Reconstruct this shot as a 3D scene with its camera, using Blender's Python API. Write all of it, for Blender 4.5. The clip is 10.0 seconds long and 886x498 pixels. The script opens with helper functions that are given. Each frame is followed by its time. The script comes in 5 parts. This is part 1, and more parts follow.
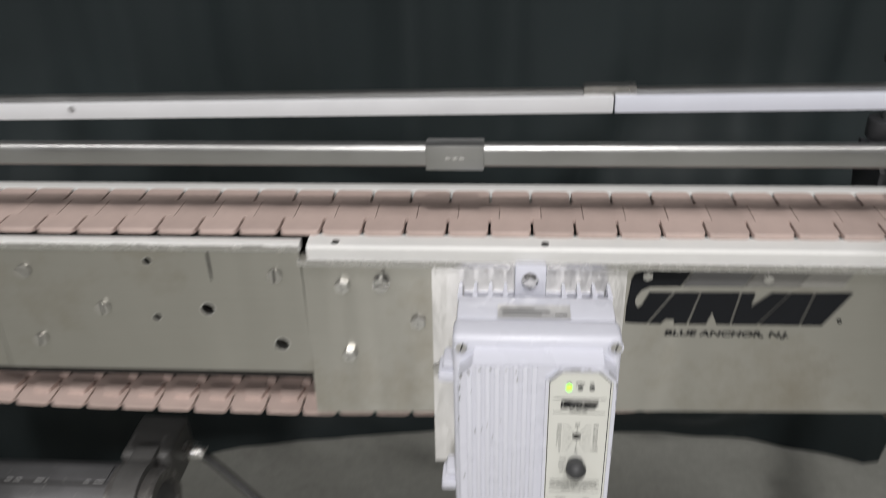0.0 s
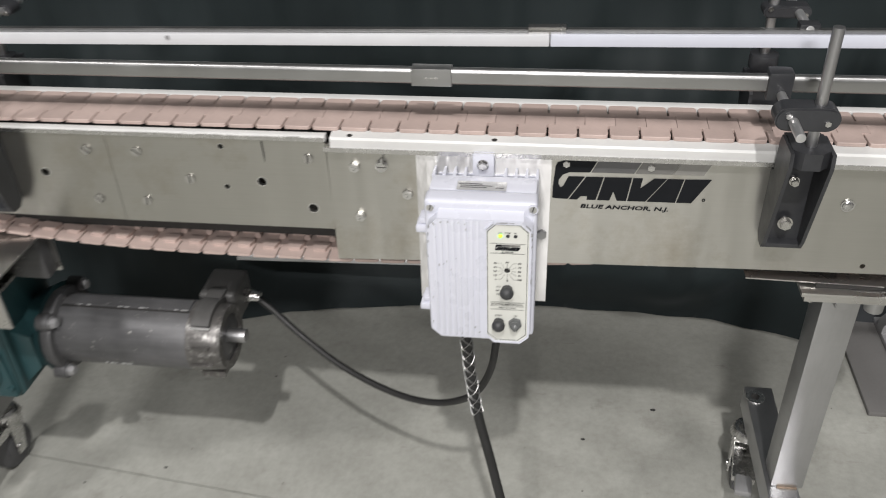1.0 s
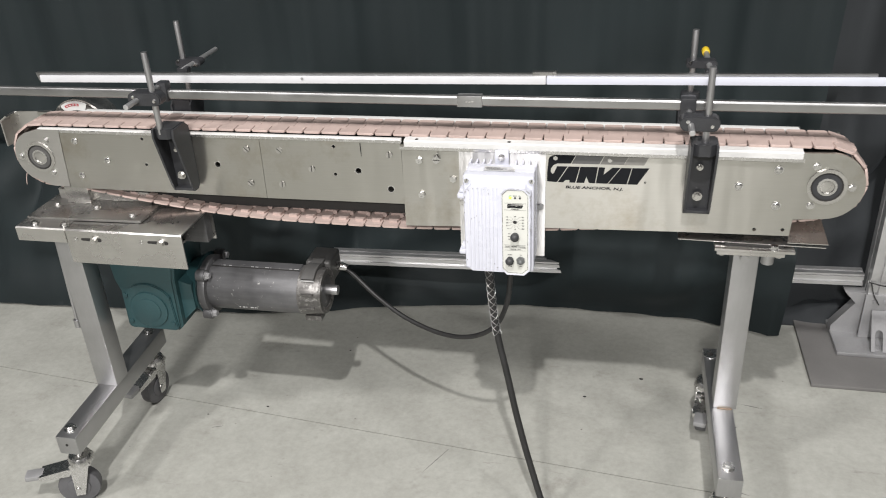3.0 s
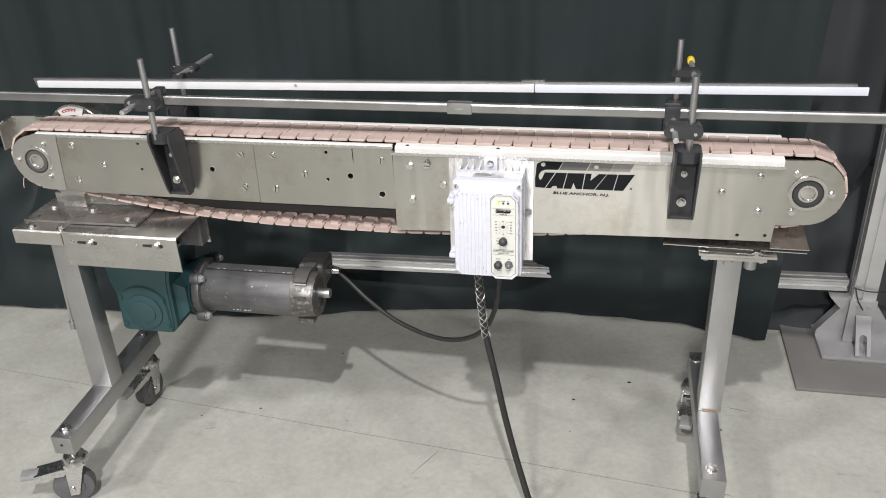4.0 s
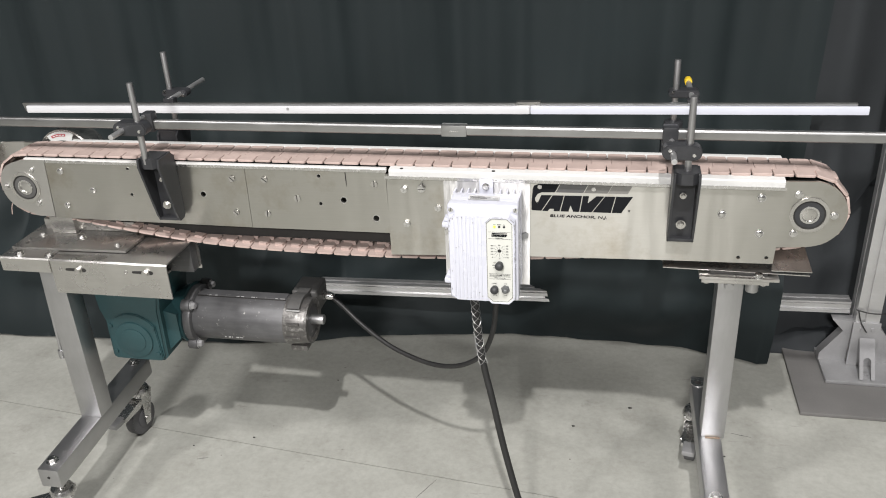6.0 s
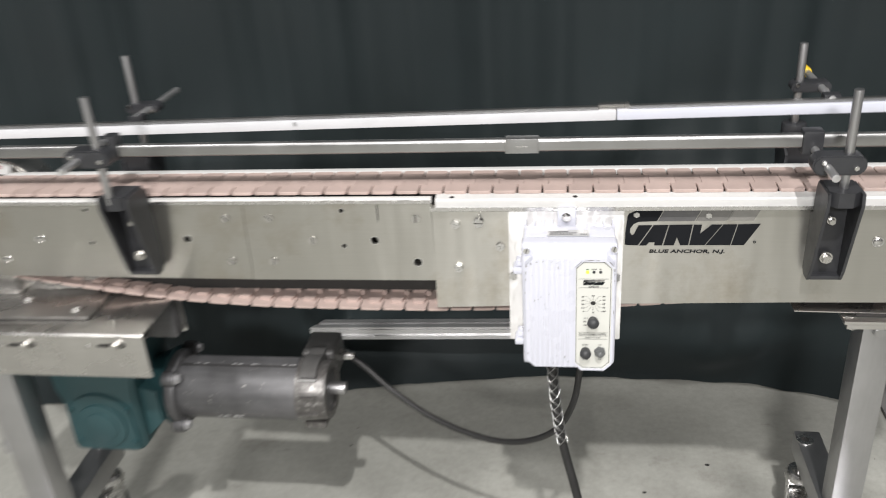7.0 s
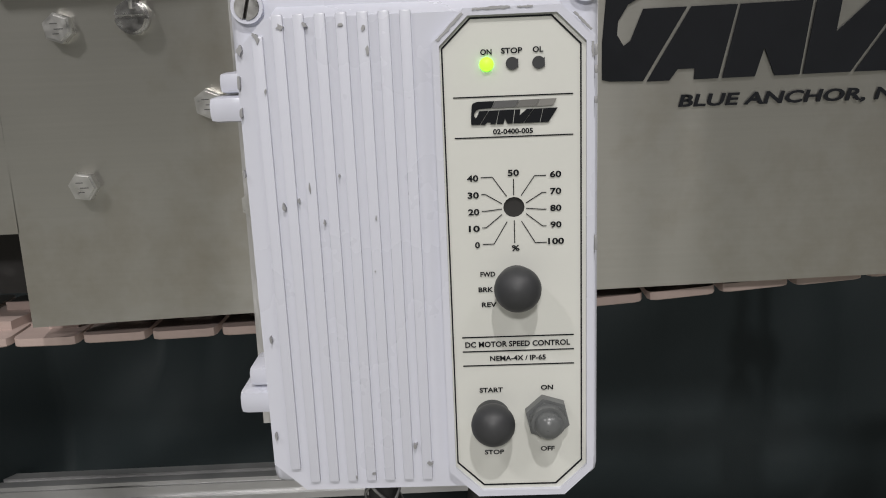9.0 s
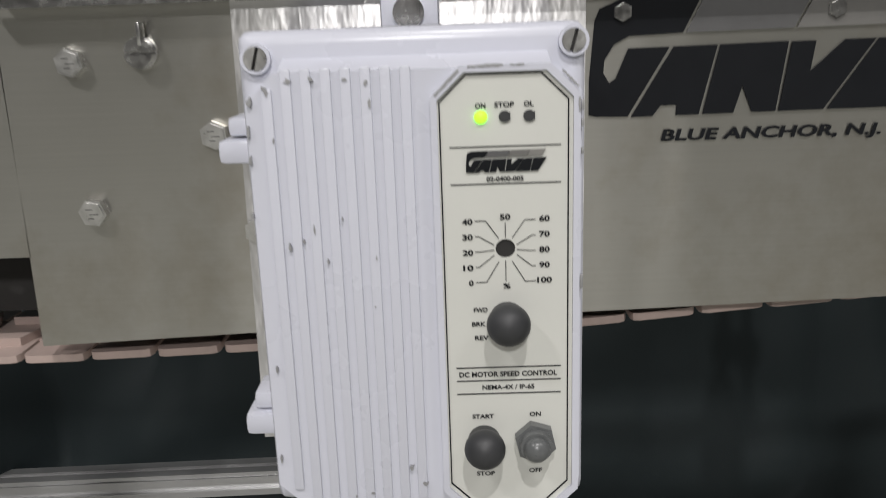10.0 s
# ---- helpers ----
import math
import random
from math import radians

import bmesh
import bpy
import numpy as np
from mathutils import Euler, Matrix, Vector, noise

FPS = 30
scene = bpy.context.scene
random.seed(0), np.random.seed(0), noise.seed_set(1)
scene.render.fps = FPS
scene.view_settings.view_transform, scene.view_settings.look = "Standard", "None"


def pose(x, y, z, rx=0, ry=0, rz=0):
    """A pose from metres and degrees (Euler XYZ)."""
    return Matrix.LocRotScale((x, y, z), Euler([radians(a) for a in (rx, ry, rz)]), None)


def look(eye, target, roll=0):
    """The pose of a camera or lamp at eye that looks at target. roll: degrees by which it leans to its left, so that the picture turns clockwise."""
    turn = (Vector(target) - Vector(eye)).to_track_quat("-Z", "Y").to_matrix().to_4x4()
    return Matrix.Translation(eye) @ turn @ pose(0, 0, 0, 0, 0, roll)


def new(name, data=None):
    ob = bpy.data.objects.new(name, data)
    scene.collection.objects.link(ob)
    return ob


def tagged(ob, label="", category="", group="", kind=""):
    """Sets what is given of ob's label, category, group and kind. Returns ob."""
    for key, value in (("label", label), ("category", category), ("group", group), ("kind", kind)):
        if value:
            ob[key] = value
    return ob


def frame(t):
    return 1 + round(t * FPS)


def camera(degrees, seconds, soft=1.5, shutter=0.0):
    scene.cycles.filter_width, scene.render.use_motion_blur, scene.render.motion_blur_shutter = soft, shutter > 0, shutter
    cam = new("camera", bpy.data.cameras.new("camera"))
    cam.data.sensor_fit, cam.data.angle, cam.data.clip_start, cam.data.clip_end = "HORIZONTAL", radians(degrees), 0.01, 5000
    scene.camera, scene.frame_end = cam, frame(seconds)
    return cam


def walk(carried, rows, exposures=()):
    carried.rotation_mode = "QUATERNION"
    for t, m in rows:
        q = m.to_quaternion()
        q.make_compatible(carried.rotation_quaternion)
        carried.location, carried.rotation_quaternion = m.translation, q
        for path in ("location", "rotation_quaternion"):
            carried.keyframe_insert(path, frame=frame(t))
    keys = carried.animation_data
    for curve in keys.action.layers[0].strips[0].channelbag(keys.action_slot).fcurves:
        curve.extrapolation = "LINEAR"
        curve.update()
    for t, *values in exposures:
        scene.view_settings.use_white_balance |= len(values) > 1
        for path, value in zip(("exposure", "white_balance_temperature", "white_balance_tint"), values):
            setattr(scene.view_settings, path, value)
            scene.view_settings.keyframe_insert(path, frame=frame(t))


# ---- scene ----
cam = camera(55.4, 10.0, soft=1.0, shutter=0.6)
PATH = [
    (0, (0.194, -0.652, 1.194), (0.055, 1.087, 0.216), -1.6),
    (0.5, (0.214, -0.786, 1.272), (0.016, 0.846, 0.133), -3.5),
    (1, (0.311, -0.945, 1.33), (0.054, 0.675, 0.185), -2.4),
    (1.5, (0.318, -1.097, 1.404), (-0.042, 0.537, 0.309), -3.0),
    (2, (0.298, -1.293, 1.438), (-0.077, 0.37, 0.392), -3.5),
    (2.5, (0.372, -1.442, 1.448), (-0.01, 0.246, 0.446), -3.5),
    (2.7, (0.407, -1.494, 1.445), (0.019, 0.206, 0.465), -3.2),
    (3.8, (0.461, -1.576, 1.447), (0.073, 0.149, 0.512), -2.7),
    (4, (0.458, -1.572, 1.458), (0.077, 0.15, 0.514), -2.6),
    (4.5, (0.463, -1.566, 1.457), (0.083, 0.171, 0.542), -2.9),
    (5, (0.459, -1.56, 1.455), (0.088, 0.185, 0.551), -2.8),
    (5.2, (0.466, -1.557, 1.459), (0.088, 0.185, 0.551), -2.9),
    (6.3, (0.446, -1.515, 1.44), (0.065, 0.234, 0.548), -2.9),
    (6.5, (0.394, -1.463, 1.438), (0.022, 0.283, 0.536), -2.6),
    (7, (0.217, -1.179, 1.342), (-0.069, 0.586, 0.447), -4.0),
    (7.5, (0.2, -0.899, 1.223), (0.074, 0.857, 0.275), -4.1),
    (8, (0.248, -0.567, 1.002), (0.122, 1.147, -0.021), -4.0),
    (8.5, (0.24, -0.431, 0.805), (0.159, 1.421, 0.055), -3.0),
    (9, (0.24, -0.416, 0.775), (0.182, 1.525, 0.294), -2.4),
    (9.5, (0.245, -0.416, 0.775), (0.194, 1.525, 0.295), -2.2),
    (10, (0.238, -0.432, 0.8), (0.208, 1.501, 0.286), -2.0),
]
EXPOSURES = [(0.0, -0.52), (0.5, -0.42), (1.0, -0.26), (2.0, 0.02), (2.5, 0.08), (5.0, 0.12), (6.5, 0.12), (7.5, -0.02), (8.0, -0.50), (8.7, -0.74), (10.0, -0.73)]
walk(cam, [(t, look(eye, target, roll)) for t, eye, target, roll in PATH], EXPOSURES)

# ---------------------------------------------------------------- light
world = bpy.data.worlds.new("world")
scene.world = world
world.use_nodes = True
world.node_tree.nodes["Background"].inputs[0].default_value = (0.8, 0.85, 1.0, 1)
world.node_tree.nodes["Background"].inputs[1].default_value = 0.08


def lamp(name, place, target, power, sx, sy, colour=(1.0, 0.972, 0.962)):
    data = bpy.data.lights.new(name, "AREA")
    data.shape, data.size, data.size_y, data.energy, data.color = "RECTANGLE", sx, sy, power, colour
    ob = new(name, data)
    ob.matrix_world = look(place, target)
    return ob


lamp("ceiling_lamp_key", (0.52, -2.75, 4.7), (0.2, -0.1, 0.7), 156, 0.11, 0.11)
lamp("ceiling_lamp_left", (-2.6, -2.6, 4.85), (-2.6, -2.6, 0), 125, 0.5, 0.5)
lamp("ceiling_lamp_right", (3.0, -2.2, 4.85), (3.0, -2.2, 0), 95, 1.2, 0.6)
lamp("ceiling_lamp_rear", (-0.1, -7.6, 4.85), (-0.1, -5.0, 0), 510, 0.9, 0.6)


# ---------------------------------------------------------------- materials
def tree(name):
    m = bpy.data.materials.new(name)
    m.use_nodes = True
    nt = m.node_tree
    return m, nt, nt.nodes["Principled BSDF"]


def node(nt, kind, **ins):
    n = nt.nodes.new(kind)
    for k, v in ins.items():
        n.inputs[k.replace("_", " ")].default_value = v
    return n


def noise_at(nt, scale, detail=4.0, stretch=(1, 1, 1), rough=0.55):
    co = nt.nodes.new("ShaderNodeTexCoord")
    mp = nt.nodes.new("ShaderNodeMapping")
    mp.inputs["Scale"].default_value = stretch
    nt.links.new(co.outputs["Object"], mp.inputs["Vector"])
    n = node(nt, "ShaderNodeTexNoise", Scale=scale, Detail=detail, Roughness=rough)
    nt.links.new(mp.outputs["Vector"], n.inputs["Vector"])
    return n.outputs["Fac"]


def ramp(nt, fac, stops):
    r = nt.nodes.new("ShaderNodeValToRGB")
    while len(r.color_ramp.elements) < len(stops):
        r.color_ramp.elements.new(0.5)
    for e, (p, c) in zip(r.color_ramp.elements, stops):
        e.position, e.color = p, (c, c, c, 1) if isinstance(c, (int, float)) else (*c, 1)
    nt.links.new(fac, r.inputs["Fac"])
    return r.outputs["Color"]


def mix(nt, fac, a, b, mode="MIX"):
    m = nt.nodes.new("ShaderNodeMix")
    m.data_type, m.blend_type = "RGBA", mode
    for sock, v in ((m.inputs[0], fac), (m.inputs[6], a), (m.inputs[7], b)):
        if isinstance(v, (int, float)):
            sock.default_value = v
        elif isinstance(v, tuple):
            sock.default_value = (*v, 1)
        else:
            nt.links.new(v, sock)
    return m.outputs[2]


def bump(nt, bsdf, height, strength, distance=0.001):
    b = node(nt, "ShaderNodeBump", Strength=strength, Distance=distance)
    nt.links.new(height, b.inputs["Height"])
    nt.links.new(b.outputs["Normal"], bsdf.inputs["Normal"])


def surface(name, colour, rough=0.5, metal=0.0, vary=0.12, scale=8.0, grain=120.0, grain_bump=0.15, stretch=(1, 1, 1),
            rough_vary=0.1, spots=None, spot_amount=0.62, spot_scale=30.0, spot_soft=0.03, random_tint=0.0, spec=0.5, wave=0.0, brushed=0.0):
    """Two scales of variation, a fine relief and, if given, worn spots of another colour."""
    m, nt, b = tree(name)
    big = noise_at(nt, scale, 5)
    fine = noise_at(nt, grain, 3, stretch)
    dark = tuple(c * (1 - vary) for c in colour)
    light = tuple(min(1, c * (1 + vary)) for c in colour)
    col = ramp(nt, big, [(0.3, dark), (0.7, light)])
    col = mix(nt, 0.25, col, ramp(nt, fine, [(0.3, dark), (0.7, light)]))
    rgh = ramp(nt, big, [(0.25, max(0.02, rough - rough_vary)), (0.75, min(1, rough + rough_vary))])
    if random_tint:
        info = nt.nodes.new("ShaderNodeObjectInfo")
        col = mix(nt, 1.0, col, ramp(nt, info.outputs["Random"], [(0, 1 - random_tint), (1, 1.0)]), "MULTIPLY")
    if spots:
        mask = ramp(nt, noise_at(nt, spot_scale, 6, (1, 1, 1), 0.7), [(spot_amount, 0.0), (spot_amount + spot_soft, 1.0)])
        col = mix(nt, mask, col, spots)
    nt.links.new(col, b.inputs["Base Color"])
    nt.links.new(rgh, b.inputs["Roughness"])
    b.inputs["Metallic"].default_value = metal
    b.inputs["Specular IOR Level"].default_value = spec
    if brushed:
        # fine horizontal polishing lines spread a reflection upwards and downwards
        along = node(nt, "ShaderNodeCombineXYZ", X=0.0, Y=0.0, Z=1.0)
        nt.links.new(along.outputs["Vector"], b.inputs["Tangent"])
        b.inputs["Anisotropic"].default_value = brushed
    if grain_bump:
        bump(nt, b, fine, grain_bump, 0.0006)
    if wave:
        w = node(nt, "ShaderNodeBump", Strength=wave, Distance=0.004)
        nt.links.new(noise_at(nt, 4.5, 2, (2.6, 1, 0.4)), w.inputs["Height"])
        if grain_bump:
            nt.links.new(w.outputs["Normal"], b.inputs["Normal"].links[0].from_node.inputs["Normal"])
    return m


PLATE = surface("stainless_plate", (0.475, 0.467, 0.432), 0.30, 0.96, 0.08, 3.0, 240, 0.06, (0.05, 1, 2.2), 0.04, wave=0.7, brushed=0.85,
                spots=(0.36, 0.325, 0.265), spot_amount=0.52, spot_scale=7.0, spot_soft=0.26)
PALE_PLATE = surface("pale_stainless_plate", (0.60, 0.59, 0.565), 0.36, 0.96, 0.06, 4.0, 240, 0.06, (0.05, 1, 2.2), 0.05, wave=0.6, brushed=0.85)
STEEL = surface("satin_steel", (0.53, 0.52, 0.50), 0.27, 0.96, 0.14, 9.0, 150, 0.12, (0.1, 1, 1), 0.1, wave=0.5)
SHEET = surface("bright_rolled_sheet", (0.66, 0.655, 0.65), 0.36, 0.97, 0.10, 12.0, 75, 1.0, (1, 1, 0.35), 0.06, brushed=0.9)
TUBE = surface("brushed_tube_steel", (0.45, 0.45, 0.455), 0.38, 0.95, 0.10, 12.0, 200, 0.06, (1, 0.1, 0.15), 0.05)
BOLT = surface("satin_bolt_steel", (0.66, 0.655, 0.64), 0.33, 1.0, 0.12, 150.0, 400, 0.25)
BRIGHT = surface("bright_bolt_steel", (0.60, 0.595, 0.585), 0.25, 1.0, 0.16, 120.0, 300, 0.08)
RAIL = surface("rail_steel", (0.37, 0.37, 0.365), 0.36, 0.95, 0.10, 10.0, 140, 0.06, (0.05, 1, 1))
ALU = surface("anodised_aluminium", (0.62, 0.62, 0.62), 0.42, 0.85, 0.07, 14.0, 160, 0.05, (0.05, 1, 1))
CAST = surface("cast_aluminium", (0.38, 0.38, 0.385), 0.55, 0.6, 0.12, 20.0, 200, 0.25)
PAINT = surface("white_enamel_paint", (0.615, 0.626, 0.695), 0.30, 0.0, 0.02, 15.0, 260, 0.05, spots=(0.36, 0.36, 0.39),
                spot_amount=0.715, spot_scale=55.0)
PANEL = surface("cream_panel_foil", (0.64, 0.645, 0.60), 0.40, 0.0, 0.02, 30.0, 500, 0.03)
INK = surface("black_print", (0.010, 0.011, 0.013), 0.6, 0.0, 0.1, 60.0, 300, 0.0, spec=0.12)
GREY_INK = surface("grey_print", (0.10, 0.10, 0.10), 0.55, 0.0, 0.1, 60.0, 300, 0.0)
MID_INK = surface("mid_grey_print", (0.15, 0.147, 0.138), 0.5, 0.0, 0.1, 60.0, 300, 0.0)
PALE_INK = surface("pale_grey_print", (0.21, 0.205, 0.19), 0.5, 0.0, 0.1, 60.0, 300, 0.0)
CHAIN = surface("acetal_chain", (0.50, 0.392, 0.352), 0.42, 0.0, 0.10, 25.0, 240, 0.12, rough_vary=0.08, random_tint=0.13)
WHITE_PLASTIC = surface("white_wear_strip", (0.62, 0.62, 0.605), 0.42, 0.0, 0.05, 16.0, 200, 0.06, (0.1, 1, 1))
COOL_PLASTIC = surface("cool_white_strip", (0.59, 0.61, 0.68), 0.4, 0.0, 0.04, 16.0, 200, 0.06, (0.1, 1, 1))
NEUTRAL_PLASTIC = surface("neutral_white_strip", (0.60, 0.608, 0.625), 0.42, 0.0, 0.05, 16.0, 200, 0.06, (0.1, 1, 1))
BLACK = surface("black_nylon", (0.029, 0.030, 0.033), 0.40, 0.0, 0.2, 30.0, 260, 0.15)
RUBBER = surface("black_rubber_cable", (0.016, 0.016, 0.016), 0.5, 0.0, 0.2, 40.0, 300, 0.1)
KNOB = surface("black_rubber_boot", (0.035, 0.036, 0.038), 0.5, 0.0, 0.15, 60.0, 400, 0.1)
BOOT = surface("grey_rubber_boot", (0.12, 0.125, 0.125), 0.32, 0.0, 0.15, 120.0, 400, 0.1)
WHEEL = surface("grey_wheel_rubber", (0.10, 0.10, 0.105), 0.5, 0.0, 0.15, 40.0, 260, 0.12)
MOTOR = surface("worn_dark_motor_paint", (0.108, 0.108, 0.111), 0.48, 0.4, 0.45, 9.0, 90, 0.35, (0.14, 1, 1), 0.1,
                spots=(0.32, 0.315, 0.30), spot_amount=0.625, spot_scale=80.0, spot_soft=0.06)
TERMINAL = surface("dark_grey_terminal_paint", (0.075, 0.074, 0.072), 0.45, 0.0, 0.2, 30.0, 200, 0.2)
WORN = surface("bare_worn_end_bell", (0.13, 0.125, 0.12), 0.4, 0.6, 0.3, 20.0, 120, 0.3, spots=(0.34, 0.335, 0.32), spot_amount=0.52, spot_scale=75.0, spot_soft=0.16)
GREEN = surface("teal_gearbox_paint", (0.019, 0.053, 0.058), 0.42, 0.0, 0.18, 10.0, 160, 0.2, spots=(0.05, 0.11, 0.11), spot_amount=0.68)
# near-black for holes and scraps, also for shade inside the frame
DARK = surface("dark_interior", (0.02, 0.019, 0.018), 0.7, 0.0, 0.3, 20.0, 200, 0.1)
CLOTH = surface("black_drape_cloth", (0.0090, 0.0148, 0.0162), 0.72, 0.0, 0.18, 3.0, 700, 0.2, spec=0.35)
CLOTH_GREY = surface("charcoal_drape_cloth", (0.026, 0.029, 0.0315), 0.8, 0.0, 0.18, 3.0, 700, 0.2, spec=0.25)
MAT = surface("grey_rubber_mat", (0.152, 0.148, 0.143), 0.7, 0.0, 0.12, 9.0, 220, 0.3)
WALL = surface("painted_wall", (0.17, 0.17, 0.17), 0.7, 0.0, 0.05, 2.0, 90, 0.1)
RED = surface("red_warning_print", (0.36, 0.05, 0.06), 0.5, 0.0, 0.1, 60.0, 300, 0.0)
YELLOW = surface("yellow_cap_plastic", (0.80, 0.56, 0.03), 0.4, 0.0, 0.06, 60.0, 300, 0.0)
RUST = surface("heat_tinted_weld", (0.30, 0.235, 0.18), 0.45, 0.7, 0.3, 90.0, 300, 0.3)
ZINC = surface("dull_cast_zinc", (0.27, 0.27, 0.275), 0.75, 0.0, 0.12, 30.0, 200, 0.25)
FOIL = surface("silver_label_foil", (0.60, 0.60, 0.60), 0.35, 0.5, 0.08, 90.0, 400, 0.05)


# a short nap on the drapes catches light along the folds
for cloth in (CLOTH, CLOTH_GREY):
    shader = cloth.node_tree.nodes["Principled BSDF"]
    shader.inputs["Sheen Weight"].default_value = 0.025
    shader.inputs["Sheen Roughness"].default_value = 0.4
    shader.inputs["Sheen Tint"].default_value = (0.75, 0.85, 1.0, 1)


def concrete():
    m, nt, b = tree("sealed_concrete")
    big, mid, fine = noise_at(nt, 1.3, 5), noise_at(nt, 9, 6, (1, 1, 1), 0.65), noise_at(nt, 130, 3)
    col = ramp(nt, big, [(0.3, (0.320, 0.322, 0.284)), (0.7, (0.425, 0.428, 0.386))])
    col = mix(nt, 0.5, col, ramp(nt, mid, [(0.3, (0.275, 0.272, 0.240)), (0.62, (0.45, 0.454, 0.412))]))
    stain = ramp(nt, noise_at(nt, 4.2, 7, (1, 1, 1), 0.72), [(0.58, 0.0), (0.72, 1.0)])
    col = mix(nt, mix(nt, 0.8, (0, 0, 0), stain), col, (0.225, 0.215, 0.185))
    scuff = ramp(nt, noise_at(nt, 16, 6, (0.5, 2.2, 1), 0.7), [(0.62, 0.0), (0.70, 1.0)])
    col = mix(nt, mix(nt, 0.55, (0, 0, 0), scuff), col, (0.20, 0.19, 0.17))
    col = mix(nt, 0.30, col, ramp(nt, noise_at(nt, 60, 4, (1, 1, 1), 0.7), [(0.3, (0.24, 0.24, 0.22)), (0.7, (0.46, 0.46, 0.435))]))
    speck = ramp(nt, noise_at(nt, 42, 2), [(0.76, 0.0), (0.78, 1.0)])
    col = mix(nt, speck, col, (0.12, 0.11, 0.10))
    nt.links.new(col, b.inputs["Base Color"])
    nt.links.new(ramp(nt, mid, [(0.3, 0.38), (0.7, 0.6)]), b.inputs["Roughness"])
    b.inputs["Specular IOR Level"].default_value = 0.35
    bump(nt, b, fine, 0.15, 0.0006)
    return m


CONCRETE = concrete()


def glow():
    m, nt, b = tree("lit_green_led")
    b.inputs["Base Color"].default_value = (0.15, 0.6, 0.03, 1)
    b.inputs["Emission Color"].default_value = (0.25, 1.0, 0.02, 1)
    b.inputs["Emission Strength"].default_value = 4.0
    return m


GLOW = glow()

# ---------------------------------------------------------------- mesh helpers
ORIGIN = {}


def thing(name, base, label, category, group="", kind=""):
    ob = new(name)
    ob.location = base
    ob.empty_display_size = 0.05
    ORIGIN[ob] = Vector(base)
    return tagged(ob, label, category, group, kind)


def finish(bm, name, mat, smooth=38):
    bmesh.ops.remove_doubles(bm, verts=bm.verts, dist=1e-6)
    bmesh.ops.recalc_face_normals(bm, faces=bm.faces)
    me = bpy.data.meshes.new(name)
    bm.to_mesh(me)
    bm.free()
    me.materials.append(mat)
    if smooth:
        me.polygons.foreach_set("use_smooth", [True] * len(me.polygons))
        me.set_sharp_from_angle(angle=radians(smooth))
    return me


def part(name, bm, mat, parent, label="", smooth=38):
    """One mesh under a thing or a part; the bmesh is in world metres."""
    o = ORIGIN[parent]
    bmesh.ops.translate(bm, verts=bm.verts, vec=-o)
    ob = new(name, finish(bm, name, mat, smooth))
    ob.parent = parent
    ORIGIN[ob] = o
    return tagged(ob, label)


def solid(name, bm, mat, label, category, kind="", group="", smooth=38):
    ob = new(name, finish(bm, name, mat, smooth))
    ORIGIN[ob] = Vector((0, 0, 0))
    return tagged(ob, label, category, group, kind)


def box(x0, x1, y0, y1, z0, z1, bev=0.0, bm=None, segs=2):
    b = bmesh.new()
    bmesh.ops.create_cube(b, size=1)
    bmesh.ops.scale(b, vec=(x1 - x0, y1 - y0, z1 - z0), verts=b.verts)
    bmesh.ops.translate(b, vec=((x0 + x1) / 2, (y0 + y1) / 2, (z0 + z1) / 2), verts=b.verts)
    if bev:
        bmesh.ops.bevel(b, geom=b.edges[:], offset=bev, segments=segs, affect="EDGES", profile=0.6)
    return join(bm, b)


def join(bm, b):
    if bm is None:
        return b
    me = bpy.data.meshes.new("tmp")
    b.to_mesh(me)
    b.free()
    bm.from_mesh(me)
    bpy.data.meshes.remove(me)
    return bm


def cyl(p0, p1, r, seg=24, r2=None, bm=None, bev=0.0):
    p0, p1 = Vector(p0), Vector(p1)
    b = bmesh.new()
    bmesh.ops.create_cone(b, cap_ends=True, segments=seg, radius1=r, radius2=r if r2 is None else r2, depth=(p1 - p0).length)
    if bev:
        caps = [e for e in b.edges if all(abs(abs(v.co.z) - (p1 - p0).length / 2) < 1e-6 for v in e.verts)]
        bmesh.ops.bevel(b, geom=caps, offset=bev, segments=2, affect="EDGES", profile=0.6)
    m = Matrix.Translation((p0 + p1) / 2) @ (p1 - p0).to_track_quat("Z", "Y").to_matrix().to_4x4()
    bmesh.ops.transform(b, matrix=m, verts=b.verts)
    return join(bm, b)


def ball(c, r, squash=(1, 1, 1), bm=None, seg=20):
    b = bmesh.new()
    bmesh.ops.create_uvsphere(b, u_segments=seg, v_segments=seg // 2 + 2, radius=r)
    bmesh.ops.scale(b, vec=squash, verts=b.verts)
    bmesh.ops.translate(b, vec=c, verts=b.verts)
    return join(bm, b)


def ring(c, axis, r_in, r_out, depth, seg=36, bm=None):
    """A flat ring that stands out by depth along the axis from c."""
    b = bmesh.new()
    turn = Vector(axis).to_track_quat("Z", "Y").to_matrix()
    loops = []
    for r, h in ((r_in, 0), (r_in, depth), (r_out, depth), (r_out, 0)):
        loops.append([b.verts.new(Vector(c) + turn @ Vector((r * math.cos(2 * math.pi * k / seg), r * math.sin(2 * math.pi * k / seg), h))) for k in range(seg)])
    for a, d in zip(loops, loops[1:] + loops[:1]):
        for k in range(seg):
            b.faces.new((a[k], a[(k + 1) % seg], d[(k + 1) % seg], d[k]))
    return join(bm, b)


